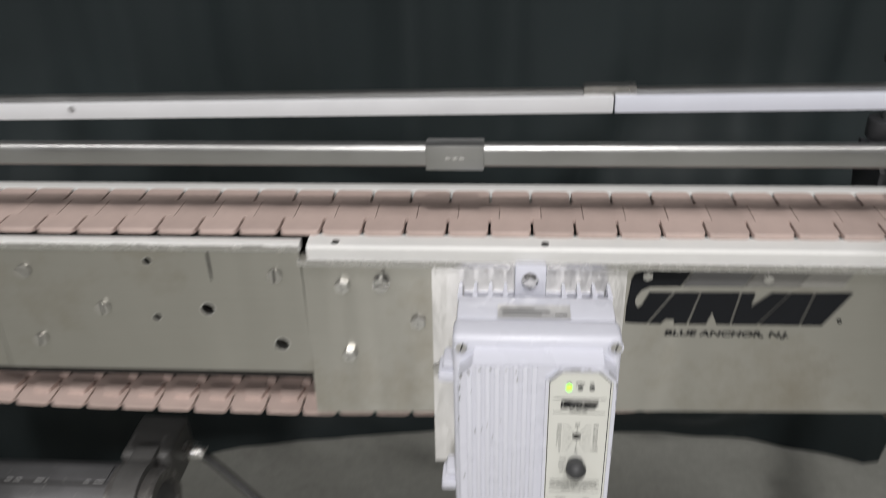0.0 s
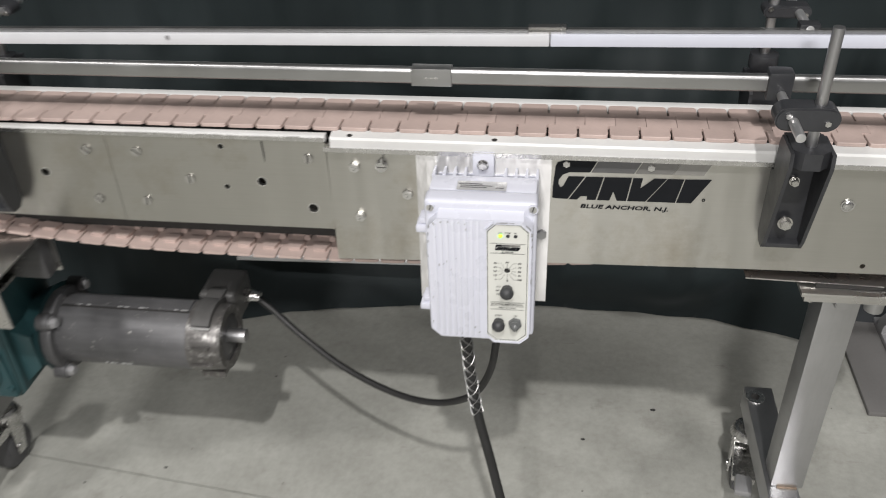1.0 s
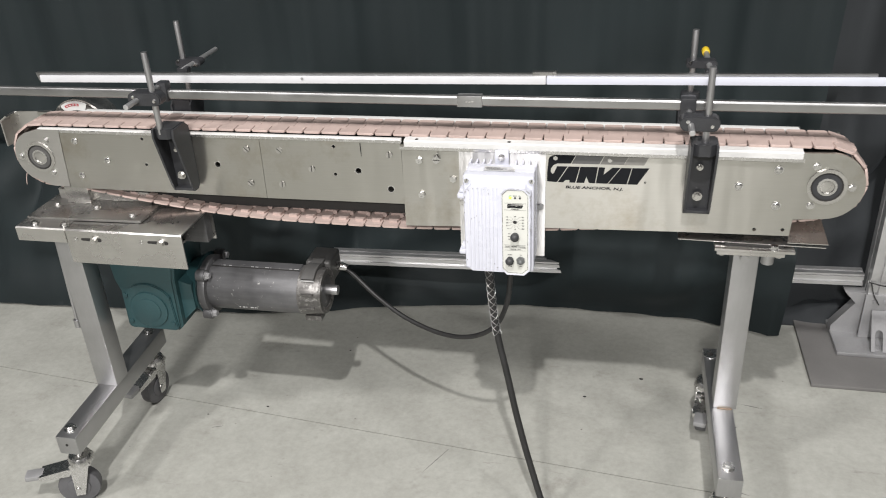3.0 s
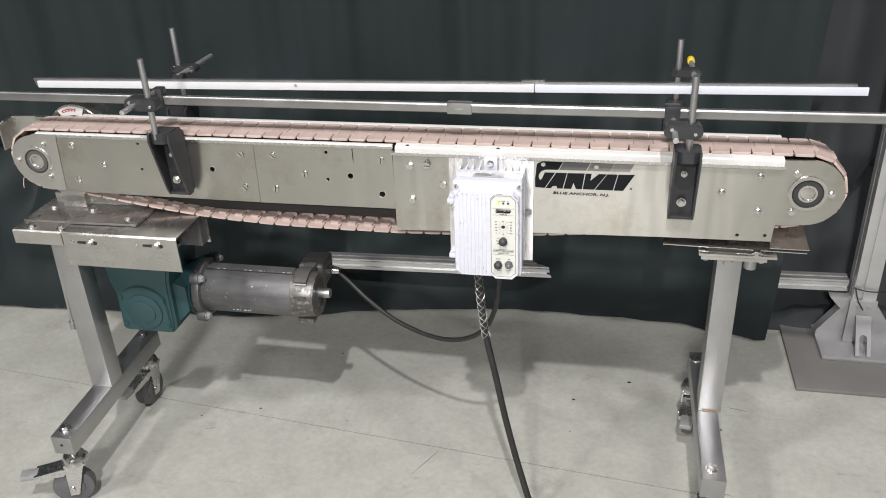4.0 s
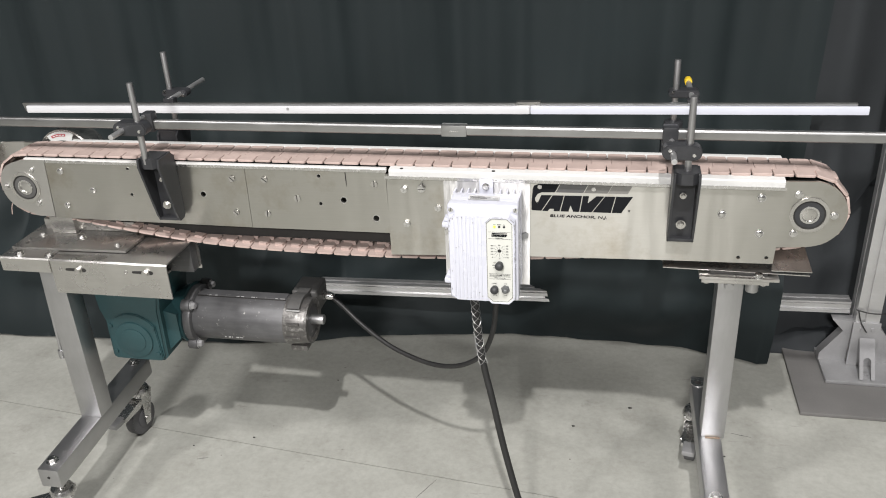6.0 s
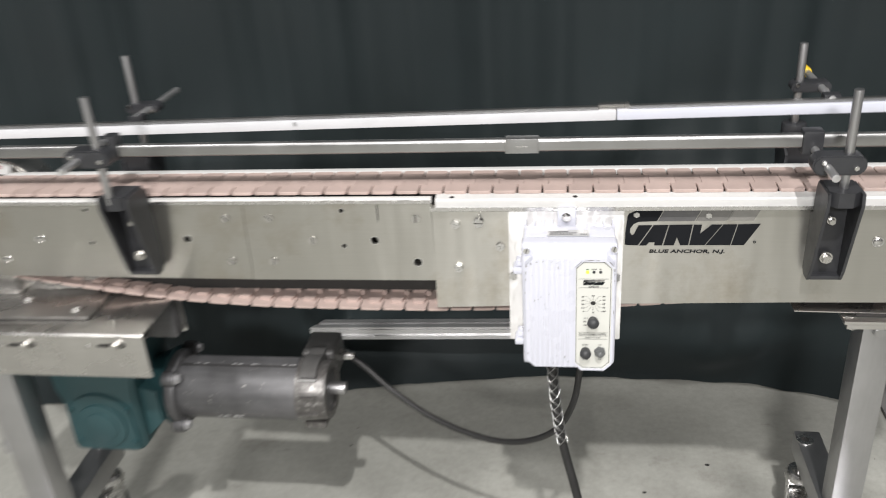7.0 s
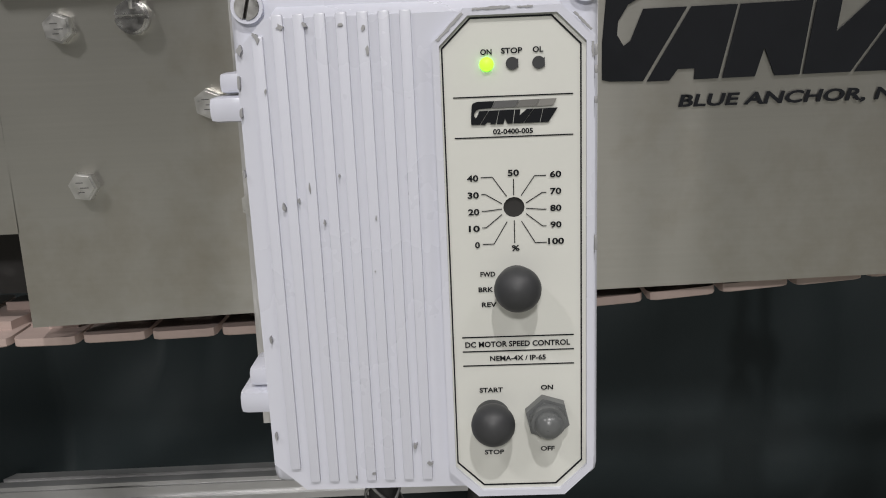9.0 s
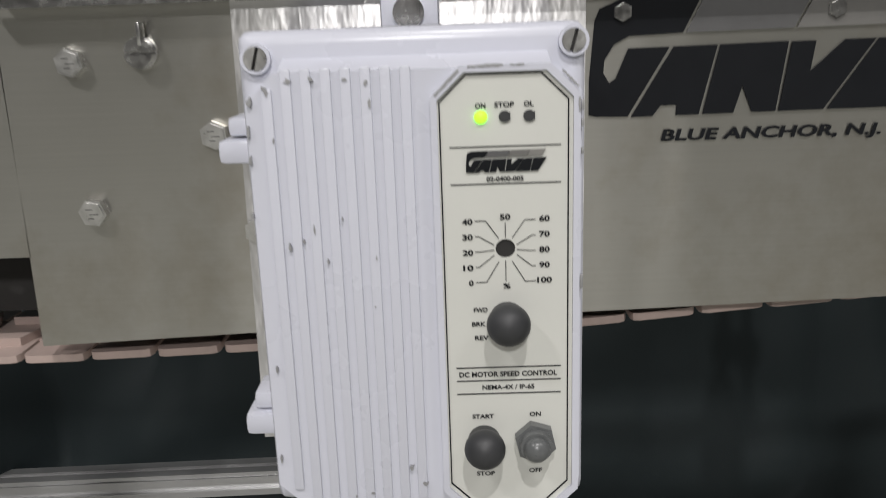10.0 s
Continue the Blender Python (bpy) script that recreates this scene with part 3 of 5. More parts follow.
# flange bearings at both ends
for cx, dark in ((BL, False), (BR, True)):
    bearing = part("bearing", ring((cx, 0.0, BZ), (0, -1, 0), 0.029, 0.0355, 0.003), STEEL, conveyor)
    part("groove", ring((cx, 0.001, BZ), (0, -1, 0), 0.0255, 0.0292, 0.0016), DARK, bearing)
    part("seal", ring((cx, 0.0015, BZ), (0, -1, 0), 0.0175, 0.0256, 0.0035), BLACK if dark else TERMINAL, bearing)
    part("shaft_collar", ring((cx, 0.002, BZ), (0, -1, 0), 0.0135, 0.0176, 0.005), BRIGHT, bearing)
    part("shaft", cyl((cx, -0.0012, BZ), (cx, 0.11, BZ), 0.0136, 28, bev=0.001), STEEL, bearing)
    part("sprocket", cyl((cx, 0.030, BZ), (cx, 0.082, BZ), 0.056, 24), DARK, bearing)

# wear strips and the bright lip along the top
part("wear_strip", slab([(-0.0045, 0.816), (-0.0045, 0.8285), (-0.0020, 0.8312), (0.013, 0.8328), (0.016, 0.8328), (0.016, 0.816)], "x", 0.0195, 0.777), WHITE_PLASTIC, conveyor, "white plastic wear strip")
part("wear_strip", box(-0.815, 0.0125, 0.0005, 0.010, 0.8225, 0.8315, 0.001), WHITE_PLASTIC, conveyor, "narrow white wear strip")
part("wear_strip", box(-0.76, 0.785, 0.1005, 0.1145, 0.828, 0.8378, 0.0012), WHITE_PLASTIC, conveyor, "white plastic wear strip")
part("edge_lip", slab([(-0.0118, 0.8145), (-0.0118, 0.8205), (-0.0104, 0.8205), (-0.0104, 0.8172), (-0.0046, 0.8172), (-0.0046, 0.8145)], "x", 0.012, 0.779), BRIGHT, conveyor, "bright folded steel lip", smooth=0)
edge_xs = [-0.76 + 0.7715 * k / 90 for k in range(91)]
worn = [(x, 0.8232 + 0.0009 * noise.noise((x * 40, 1, 1))) for x in edge_xs] + [(x, 0.8288 + 0.0016 * noise.noise((x * 55, 2, 7)) - 0.0012 * max(0.0, noise.noise((x * 26, 5, 3)))) for x in reversed(edge_xs)]
part("edge_lip", slab(worn, "y", -0.0020, 0.0004), BRIGHT, conveyor, "worn bright steel edge", smooth=0)
for x in (0.045, 0.232):
    part("rivet", cyl((x, 0.003, 0.8305), (x, 0.003, 0.8322), 0.0036, 14), DARK, conveyor)

# return guide sheet and support stack above the right leg
part("drip_tray", slab([(0.57, 0.006), (0.846, -0.002), (0.842, 0.112), (0.57, 0.112)], "z", 0.6335, 0.6355), STEEL, conveyor, "thin bent stainless drip tray")
tray = slab([(0.775, 0.0), (0.850, 0.0), (0.838, 0.112), (0.79, 0.112)], "z", 0.0, 0.0018)
for v in tray.verts:
    v.co.z += 0.640 + (v.co.y / 0.112) * 0.042
part("deflector", tray, STEEL, conveyor, "sloping polished deflector sheet")


# ---------------------------------------------------------------- chain
def link_mesh():
    """One flat-top link: stepped edges that interlock, rounded outer corners, hinge barrel below; travel along x, top at z = 0."""
    p, wd, step, r = 0.0381, 0.0865, 0.0088, 0.0045
    y0, y1, y2, y3 = -wd / 2, -wd * 0.19, wd * 0.19, wd / 2
    a, c = -p / 2 + 0.0011, p / 2 - 0.0011
    m0, m1 = -p / 2 + step + 0.00022, p / 2 + step - 0.00022
    q = r * 0.3
    out = [(a + r, y0), (c - r, y0), (c - q, y0 + q), (c, y0 + r), (c, y1), (m1, y1), (m1, y2), (c, y2), (c, y3 - r), (c - q, y3 - q), (c - r, y3),
           (a + r, y3), (a + q, y3 - q), (a, y3 - r), (a, y2), (m0, y2), (m0, y1), (a, y1), (a, y0 + r), (a + q, y0 + q)]
    b = slab(out, "z", -0.0048, 0.0)
    top = [e for e in b.edges if all(abs(v.co.z) < 1e-6 for v in e.verts) and len(e.link_faces) == 2 and any(abs(f.normal.z) < 0.5 for f in e.link_faces) and not all(abs(v.co.y) < wd * 0.2 for v in e.verts)]
    bmesh.ops.bevel(b, geom=top, offset=0.0006, segments=1, affect="EDGES")
    cyl((m1 - 0.006, 0.000, -0.009), (m1 - 0.006, 0.009, -0.009), 0.0050, 10, bm=b)
    for s in (-1, 1):
        near, far = s * 0.0270, s * 0.0110
        slab([(a + 0.0055, near), (c - 0.0135, near), (c - 0.0075, far), (a + 0.0015, far)], "z", -0.0098, -0.0048, bm=b)
    return finish(b, "link", CHAIN, 30)


def chain_path():
    top, r = 0.838, 0.075
    pts = [(x, top) for x in np.linspace(BL, BR, 120)]
    pts += [(BR + r * math.sin(a), BZ + r * math.cos(a)) for a in np.linspace(0, math.pi, 60)[1:]]
    sag_x = np.array([-0.8275, -0.76, -0.70, -0.585, -0.45, -0.31, -0.18, 0.0, 0.2, 0.32, 0.4, 0.5, 0.6, 0.75, 0.8275])
    sag_z = np.array([0.688, 0.682, 0.673, 0.654, 0.6365, 0.6260, 0.6232, 0.6215, 0.6278, 0.6350, 0.6420, 0.6490, 0.6570, 0.674, 0.688])
    xs = np.linspace(BR, BL, 200)[1:]
    zs = np.interp(xs[::-1], sag_x, sag_z)
    zs = np.convolve(np.pad(zs, 6, mode="edge"), np.ones(13) / 13, "valid")[::-1]
    pts += list(zip(xs, zs))
    pts += [(BL - r * math.sin(a), BZ - r * math.cos(a)) for a in np.linspace(0, math.pi, 60)[1:]]
    return np.array(pts)


chain = thing("conveyor_chain", (0, 0.055, 0.838), "dusty pink plastic table-top chain running round the conveyor", "chain")
path = chain_path()
run = np.r_[0, np.cumsum(np.hypot(*np.diff(path, axis=0).T))]
count = round(run[-1] / 0.0381)
pitch = run[-1] / count
LINK = link_mesh()
first = 0.0105 - BL
for k in range(count):
    s = (first + pitch * k) % run[-1]
    e0, e1 = (s - pitch * 0.46) % run[-1], (s + pitch * 0.46) % run[-1]
    p0 = Vector((np.interp(e0, run, path[:, 0]), 0, np.interp(e0, run, path[:, 1])))
    p1 = Vector((np.interp(e1, run, path[:, 0]), 0, np.interp(e1, run, path[:, 1])))
    ob = new("link", LINK)
    ob.parent = chain
    way = (p1 - p0).normalized()
    m = Matrix((way, (0, 1, 0), way.cross(Vector((0, 1, 0))))).transposed()
    jig = 0.0006 * noise.noise((k * 0.7, 2, 1))
    ob.matrix_basis = Matrix.Translation((p0 + p1) / 2 + Vector((0, 0.0005 + jig, jig)) - Vector((0, 0, 0.838))) @ m.to_4x4()
# frayed strands at the worn drive end
for x, z, dx, dz in [(-0.8845, 0.7165, -0.004, -0.026), (-0.715, 0.688, 0.012, 0.010), (-0.758, 0.696, 0.008, 0.012)]:
    part("frayed_strand", tube(curve_through([(x, 0.012, z), (x + dx * 0.5, 0.008, z + dz * 0.4), (x + dx, 0.006, z + dz)], 4), 0.0009, 6), CHAIN, chain)

# ---------------------------------------------------------------- printed emblem and place name on the side plate
def emblem(parent, x0, x1, z0, z1, y):
    """The maker's mark as plain slanted shapes: a hooked block, a row of slanted blocks with notches and a striped bar that pales."""
    w, h = x1 - x0, z1 - z0

    def q(pts, mat, name):
        part(name, slab([(x0 + u * w, z0 + (v + 0.03 * u) * h) for u, v in pts], "y", y - 0.0006, y), mat, parent, smooth=0)

    q([(0.0, 0.0), (0.0, 0.30), (0.012, 0.80), (0.024, 0.90), (0.075, 0.97), (0.278, 0.97), (0.235, 0.675), (0.10, 0.665), (0.062, 0.60), (0.038, 0.47),
       (0.036, 0.36), (0.052, 0.27), (0.068, 0.31), (0.098, 0.56), (0.203, 0.56), (0.100, -0.025), (0.018, -0.015)], INK, "emblem_hook")
    q([(0.213, 0.56), (0.324, 0.56), (0.283, -0.03), (0.224, -0.03), (0.226, 0.06), (0.184, 0.06), (0.164, -0.03), (0.109, -0.03)], INK, "emblem_block")
    q([(0.331, 0.56), (0.503, 0.565), (0.480, -0.03), (0.420, -0.03), (0.392, 0.20), (0.372, -0.03), (0.293, -0.03)], INK, "emblem_block")
    q([(0.512, 0.56), (0.572, 0.56), (0.562, 0.30), (0.645, 0.56), (0.722, 0.56), (0.602, -0.03), (0.488, -0.03)], INK, "emblem_block")
    q([(0.730, 0.56), (0.830, 0.56), (0.792, -0.035), (0.612, -0.03)], INK, "emblem_block")
    q([(0.838, 0.56), (1.0, 0.57), (0.894, -0.035), (0.800, -0.035)], INK, "emblem_block")
    for a, c, m in ((0.286, 0.557, GREY_INK), (0.565, 0.795, MID_INK), (0.800, 0.990, PALE_INK)):
        q([(a - 0.043, 0.675), (c - 0.043, 0.675), (c, 0.97), (a, 0.97)], m, "emblem_stripe")


decal = thing("plate_marking", (0.40, -0.001, 0.75), "black printed emblem and town name on the steel side plate", "marking")
emblem(decal, 0.3075, 0.5035, 0.7530, 0.8105, -0.0004)
part("trade_dot", ring((0.4975, -0.0004, 0.7575), (0, -1, 0), 0.0012, 0.0021, 0.0006, 16), INK, decal)
letters("place_name", "BLUE ANCHOR, N.J.", 0.4005, 0.7408, 0.1115, 0.0078, -0.0008, INK, decal, 0.25)


# ---------------------------------------------------------------- speed controller
mount = thing("mounting_plate", (0.218, -0.002, 0.70), "plain brushed stainless mounting plate behind the speed controller", "plate")
part("sheet", slab([(0.1285, 0.581), (0.3045, 0.584), (0.3050, 0.8165), (0.1315, 0.8150)], "y", -0.0045, -0.0012), SHEET, mount, smooth=20)
part("hex_bolt", hexbolt((0.2955, -0.0045, 0.6985), (0, -1, 0), 0.0072, 0.006), TUBE, mount)
part("hex_bolt", hexbolt((0.136, -0.0045, 0.700), (0, -1, 0), 0.0070, 0.006), BOLT, mount)

ctl = thing("speed_controller", (0.222, -0.06, 0.60), "white enamelled motor speed controller with chipped edges, cream panel", "controller")
X0, X1, Z0, Z1 = 0.1545, 0.2915, 0.5945, 0.799
body = part("body", box(X0 + 0.002, X1 - 0.002, -0.066, -0.030, Z0 + 0.003, Z1, 0.004), PAINT, ctl)
for x in [X0 + 0.0035 + 0.0132 * k for k in range(4)] + [X1 - 0.0035 - 0.0132 * k for k in range(4)]:
    # cooling fins thicker at the root than at the tip
    b = slab([(-0.031, Z0 + 0.004), (-0.031, Z1 + 0.000), (-0.010, Z1 + 0.0005), (-0.008, Z1 - 0.004), (-0.008, Z0 + 0.008)], "x", x - 0.0021, x + 0.0021)
    for v in b.verts:
        v.co.x = x + (v.co.x - x) * (1.0 if v.co.y < -0.03 else 0.55)
    part("fin", b, PAINT, ctl)
part("back_web", box(X0 + 0.006, X1 - 0.006, -0.0075, -0.0048, Z0 + 0.008, Z1 - 0.012), PAINT, ctl)
tab = part("mounting_tab", box(0.2055, 0.2335, -0.016, -0.0048, 0.770, 0.8200, 0.003), PAINT, ctl)
part("bolt", hexbolt((0.2190, -0.016, 0.8062), (0, -1, 0), 0.0062, 0.005, 0.0075), BRIGHT, tab)
part("lower_tab", box(0.2055, 0.2325, -0.016, -0.0048, 0.572, 0.615, 0.002), PAINT, ctl)
lid = part("lid", box(X0, X1, -0.094, -0.067, Z0, Z1 + 0.001, 0.006, segs=3), PAINT, ctl)
# raised front of the lid with clipped corners
cx0, cx1, cz0, cz1 = X0 + 0.006, X1 - 0.0045, 0.6005, 0.7915
part("raised_front", slab([(cx0 + 0.012, cz0), (cx1 - 0.010, cz0), (cx1, cz0 + 0.012), (cx1, cz1 - 0.010), (cx1 - 0.011, cz1), (cx0 + 0.011, cz1),
                           (cx0, cz1 - 0.012), (cx0, cz0 + 0.012)], "y", -0.1125, -0.0935), PAINT, ctl)
for k in range(8):
    x = 0.1690 + k * 0.00745
    part("rib", box(x - 0.0020, x + 0.0020, -0.1138, -0.112, cz0 + (0.004 if k else 0.010), cz1 + (0.0014 if k else -0.006), 0.0007, segs=2), PAINT, ctl)
part("top_ledge", slab([(-0.112, 0.7905), (-0.0935, 0.7965), (-0.0935, 0.785), (-0.112, 0.785)], "x", cx0 + 0.012, cx1 - 0.011), PAINT, ctl)
for x, z in [(0.1622, 0.7895), (0.2862, 0.7925)]:
    scr = part("screw_boss", ring((x, -0.0935, z), (0, -1, 0), 0.0047, 0.0060, 0.0028, 20), PAINT, ctl)
    part("screw", slotted((x, -0.0945, z), 0.0046, 0.0022, 75), BOLT, scr)
    # black backing for the shade in the slot
    part("screw_seat", cyl((x, -0.0935, z), (x, -0.0948, z), 0.0041, 18), DARK, scr)
for z in (0.7575, 0.6350):
    h = part("hinge", box(0.1455, 0.158, -0.084, -0.062, z + 0.0004, z + 0.0085, 0.0025), PAINT, ctl)
    part("hinge_pin", box(0.1415, 0.158, -0.088, -0.062, z - 0.0105, z - 0.0004, 0.003), PAINT, h)
part("label_plate", box(0.191, 0.252, -0.066, -0.046, Z1 - 0.0002, Z1 + 0.0008), FOIL, ctl, "small silver data label")
for k, (a, c) in enumerate(((0.195, 0.228), (0.195, 0.235), (0.193, 0.222), (0.239, 0.249))):
    y = -0.062 + 0.0042 * (k % 3)
    part("print_bar", box(a, c, y, y + 0.0014, Z1 + 0.0009, Z1 + 0.0012), GREY_INK, ctl)

# control panel: clipped frame, foil, printing
FX0, FX1, FZ0, FZ1 = 0.2305, 0.2865, 0.5985, 0.7915


def clipped(x0, x1, z0, z1, c):
    return [(x0 + c, z0), (x1 - c, z0), (x1, z0 + c), (x1, z1 - c), (x1 - c, z1), (x0 + c, z1), (x0, z1 - c), (x0, z0 + c)]


def clipped_ring(x0, x1, z0, z1, c, t, y0, y1):
    b = bmesh.new()
    loops = [[b.verts.new((x, y, z)) for x, z in clipped(x0 + i, x1 - i, z0 + i, z1 - i, c - 0.41 * i)] for i, y in ((0, y0), (0, y1), (t, y1), (t, y0))]
    for a, d in zip(loops, loops[1:] + loops[:1]):
        for k in range(8):
            b.faces.new((a[k], a[(k + 1) % 8], d[(k + 1) % 8], d[k]))
    return b


panel = part("control_panel", slab(clipped(FX0 + 0.001, FX1 - 0.001, FZ0 + 0.001, FZ1 - 0.001, 0.0105), "y", -0.1142, -0.112, [(0.2575, 0.7185, 0.0040)]), PANEL, ctl, "cream printed control panel foil", smooth=0)
part("panel_rim", clipped_ring(FX0 - 0.0012, FX1 + 0.0005, FZ0 - 0.0012, FZ1 + 0.0008, 0.0115, 0.0026, -0.112, -0.1158), PAINT, ctl)
YF = -0.1143
part("border_line", clipped_ring(0.2325, 0.2828, 0.6015, 0.7890, 0.0105, 0.00055, YF + 0.0001, YF - 0.0002), INK, panel, smooth=0)
part("hole_back", cyl((0.2575, -0.1133, 0.7185), (0.2575, -0.1126, 0.7185), 0.0046, 20), DARK, panel)
for z in (0.7605, 0.7455, 0.6665, 0.6605, 0.6545):
    part("rule_line", box(0.2363, 0.2797, YF - 0.0002, YF + 0.0001, z - 0.0002, z + 0.0002), INK, panel, smooth=0)
emblem(panel, 0.2425, 0.2740, 0.7505, 0.7590, YF)


def word(s, x, z, w, h=0.0021):
    letters("lettering", s, x, z, w, h, YF - 0.0003, INK, panel)


word("ON", 0.2486, 0.7766, 0.0041)
word("STOP", 0.2578, 0.7768, 0.0076)
word("OL", 0.2672, 0.7769, 0.0038)
word("02-0400-005", 0.2577, 0.7475, 0.0146, 0.0020)
for k, s in enumerate(("40", "30", "20", "10", "0")):
    z = 0.7302 - 0.0065 * k
    word(s, 0.2424 + (0.0010 if s == "0" else 0), z, 0.0042 if len(s) > 1 else 0.0019, 0.0025)
for k, s in enumerate(("60", "70", "80", "90", "100")):
    word(s, 0.2731, 0.7308 - 0.0065 * k, 0.0042 if len(s) < 3 else 0.0060, 0.0025)
word("50", 0.2575, 0.7318, 0.0042, 0.0025)
word("%", 0.2578, 0.7026, 0.0030, 0.0023)
for s, x, z in (("FWD", 0.2470, 0.6924), ("BRK", 0.2461, 0.6862), ("REV", 0.2472, 0.6800)):
    word(s, x, z, 0.0057, 0.0020)
word("DC MOTOR SPEED CONTROL", 0.2578, 0.6635, 0.0408, 0.0024)
word("NEMA-4X / IP-65", 0.2578, 0.6575, 0.0218, 0.0022)
word("START", 0.2470, 0.6440, 0.0092, 0.0021)
word("STOP", 0.2476, 0.6166, 0.0078, 0.0021)
word("ON", 0.2690, 0.6445, 0.0048, 0.0021)
word("OFF", 0.2690, 0.6176, 0.0056, 0.0021)


def scale_line(pts):
    b = bmesh.new()
    for (u0, v0), (u1, v1) in zip(pts, pts[1:]):
        n = Vector((v0 - v1, u1 - u0)).normalized() * 0.00017
        vs = [b.verts.new((u, YF - 0.0002, v)) for u, v in ((u0 + n.x, v0 + n.y), (u1 + n.x, v1 + n.y), (u1 - n.x, v1 - n.y), (u0 - n.x, v0 - n.y))]
        b.faces.new(vs)
    bmesh.ops.extrude_face_region(b, geom=b.faces[:])
    part("scale_line", b, INK, panel, smooth=0)


for k in range(5):
    z = 0.7304 - 0.0065 * k
    d = Vector((-(0.85, 1.0, 1.0, 1.0, 0.85)[k] * 0.6, z - 0.7174)).normalized()
    bend = 0.0095 if k in (0, 4) else 0.0125
    for s in (-1, 1):
        u1 = 0.2575 + s * (0.0078 if k in (0, 4) else 0.0106)
        scale_line([(0.2575 + s * 0.0121, z), (u1, z), (0.2575 + s * 0.0045 * (0.6 if k in (0, 4) else 1.0), 0.7180 + (z - 0.7174) * (0.38 if k in (0, 4) else 0.32))])
scale_line([(0.2575, 0.7295), (0.2575, 0.7232)])
scale_line([(0.2575, 0.7135), (0.2575, 0.7045)])
for k, (x, m) in enumerate(((0.2487, GLOW), (0.2579, KNOB), (0.2674, KNOB))):
    if k == 0:
        part("indicator_lamp", ball((x, YF, 0.7722), 0.0026, (1, 0.8, 1)), m, panel, "lit green indicator lamp")
    else:
        part("indicator_window", slab(arc(x, 0.7722, 0.0023, 40, 320, 14) + [(x + 0.0022, 0.7705), (x + 0.0022, 0.7740)], "y", YF - 0.0006, YF), m, panel, "unlit dark indicator window")


def knob(x, z, r, parent):
    b = cyl((x, YF, z), (x, YF - 0.007, z), r * 0.80, 28)
    ball((x, YF - 0.0085, z), r, (1, 0.9, 1), b, 28)
    return part("switch_boot", b, KNOB, parent, "round black rubber switch boot")


knob(0.2578, 0.6885, 0.0089, panel)
knob(0.2472, 0.6328, 0.0086, panel)
nut = part("toggle_nut", hexbolt((0.2688, YF, 0.6325), (0, -1, 0), 0.0090, 0.0055, turn=12), BOOT, panel, "translucent grey hexagon toggle boot")
part("toggle_boot", ball((0.2688, YF - 0.0085, 0.6320), 0.0056, (1, 0.8, 1), cyl((0.2688, YF - 0.004, 0.6325), (0.2688, YF - 0.0075, 0.6323), 0.0068), 16), BOOT, nut)
# chips in the enamel that show the grey primer
rng = random.Random(5)
for x, z, w, h in [(0.1625, 0.7805, 0.0030, 0.0050), (0.1612, 0.7700, 0.0022, 0.0075), (0.1610, 0.7580, 0.0022, 0.0060), (0.1680, 0.7860, 0.0030, 0.0022),
                   (0.1690, 0.7845, 0.0024, 0.0040), (0.1775, 0.7885, 0.0040, 0.0030), (0.1860, 0.7890, 0.0030, 0.0024), (0.1985, 0.7885, 0.0024, 0.0022),
                   (0.2065, 0.7870, 0.0026, 0.0026), (0.2075, 0.7790, 0.0022, 0.0040), (0.1705, 0.7655, 0.0012, 0.0026), (0.1790, 0.7240, 0.0018, 0.0030),
                   (0.1835, 0.7290, 0.0014, 0.0050), (0.1735, 0.7215, 0.0018, 0.0042), (0.1880, 0.7150, 0.0014, 0.0026), (0.2070, 0.7160, 0.0010, 0.0030),
                   (0.1945, 0.7330, 0.0010, 0.0020), (0.1640, 0.6680, 0.0016, 0.0040), (0.1625, 0.6260, 0.0016, 0.0050), (0.2170, 0.6200, 0.0026, 0.0034),
                   (0.2225, 0.6120, 0.0036, 0.0030), (0.2000, 0.6080, 0.0030, 0.0016), (0.1930, 0.6065, 0.0014, 0.0026), (0.1600, 0.7350, 0.0014, 0.0050), (0.2055, 0.6950, 0.0008, 0.0014)]:
    pts = [(x + w * 0.42 * rng.uniform(0.35, 1.0) * math.cos(a), z + h * 0.5 * rng.uniform(0.35, 1.0) * math.sin(a)) for a in [2 * math.pi * k / 9 for k in range(9)]]
    part("paint_chip", slab(pts, "y", -0.1143, -0.1120), CAST, ctl, "grey chip in the enamel", smooth=0)
for x, z, w, h in [(0.2868, 0.7760, 0.0010, 0.0040), (0.2868, 0.7690, 0.0010, 0.0030), (0.2868, 0.7580, 0.0010, 0.0026), (0.2868, 0.7040, 0.0012, 0.0060)]:
    part("paint_chip", box(x - w / 2, x + w / 2, -0.1161, -0.1150, z - h / 2, z + h / 2, 0.0003), CAST, ctl, "grey chip in the enamel")
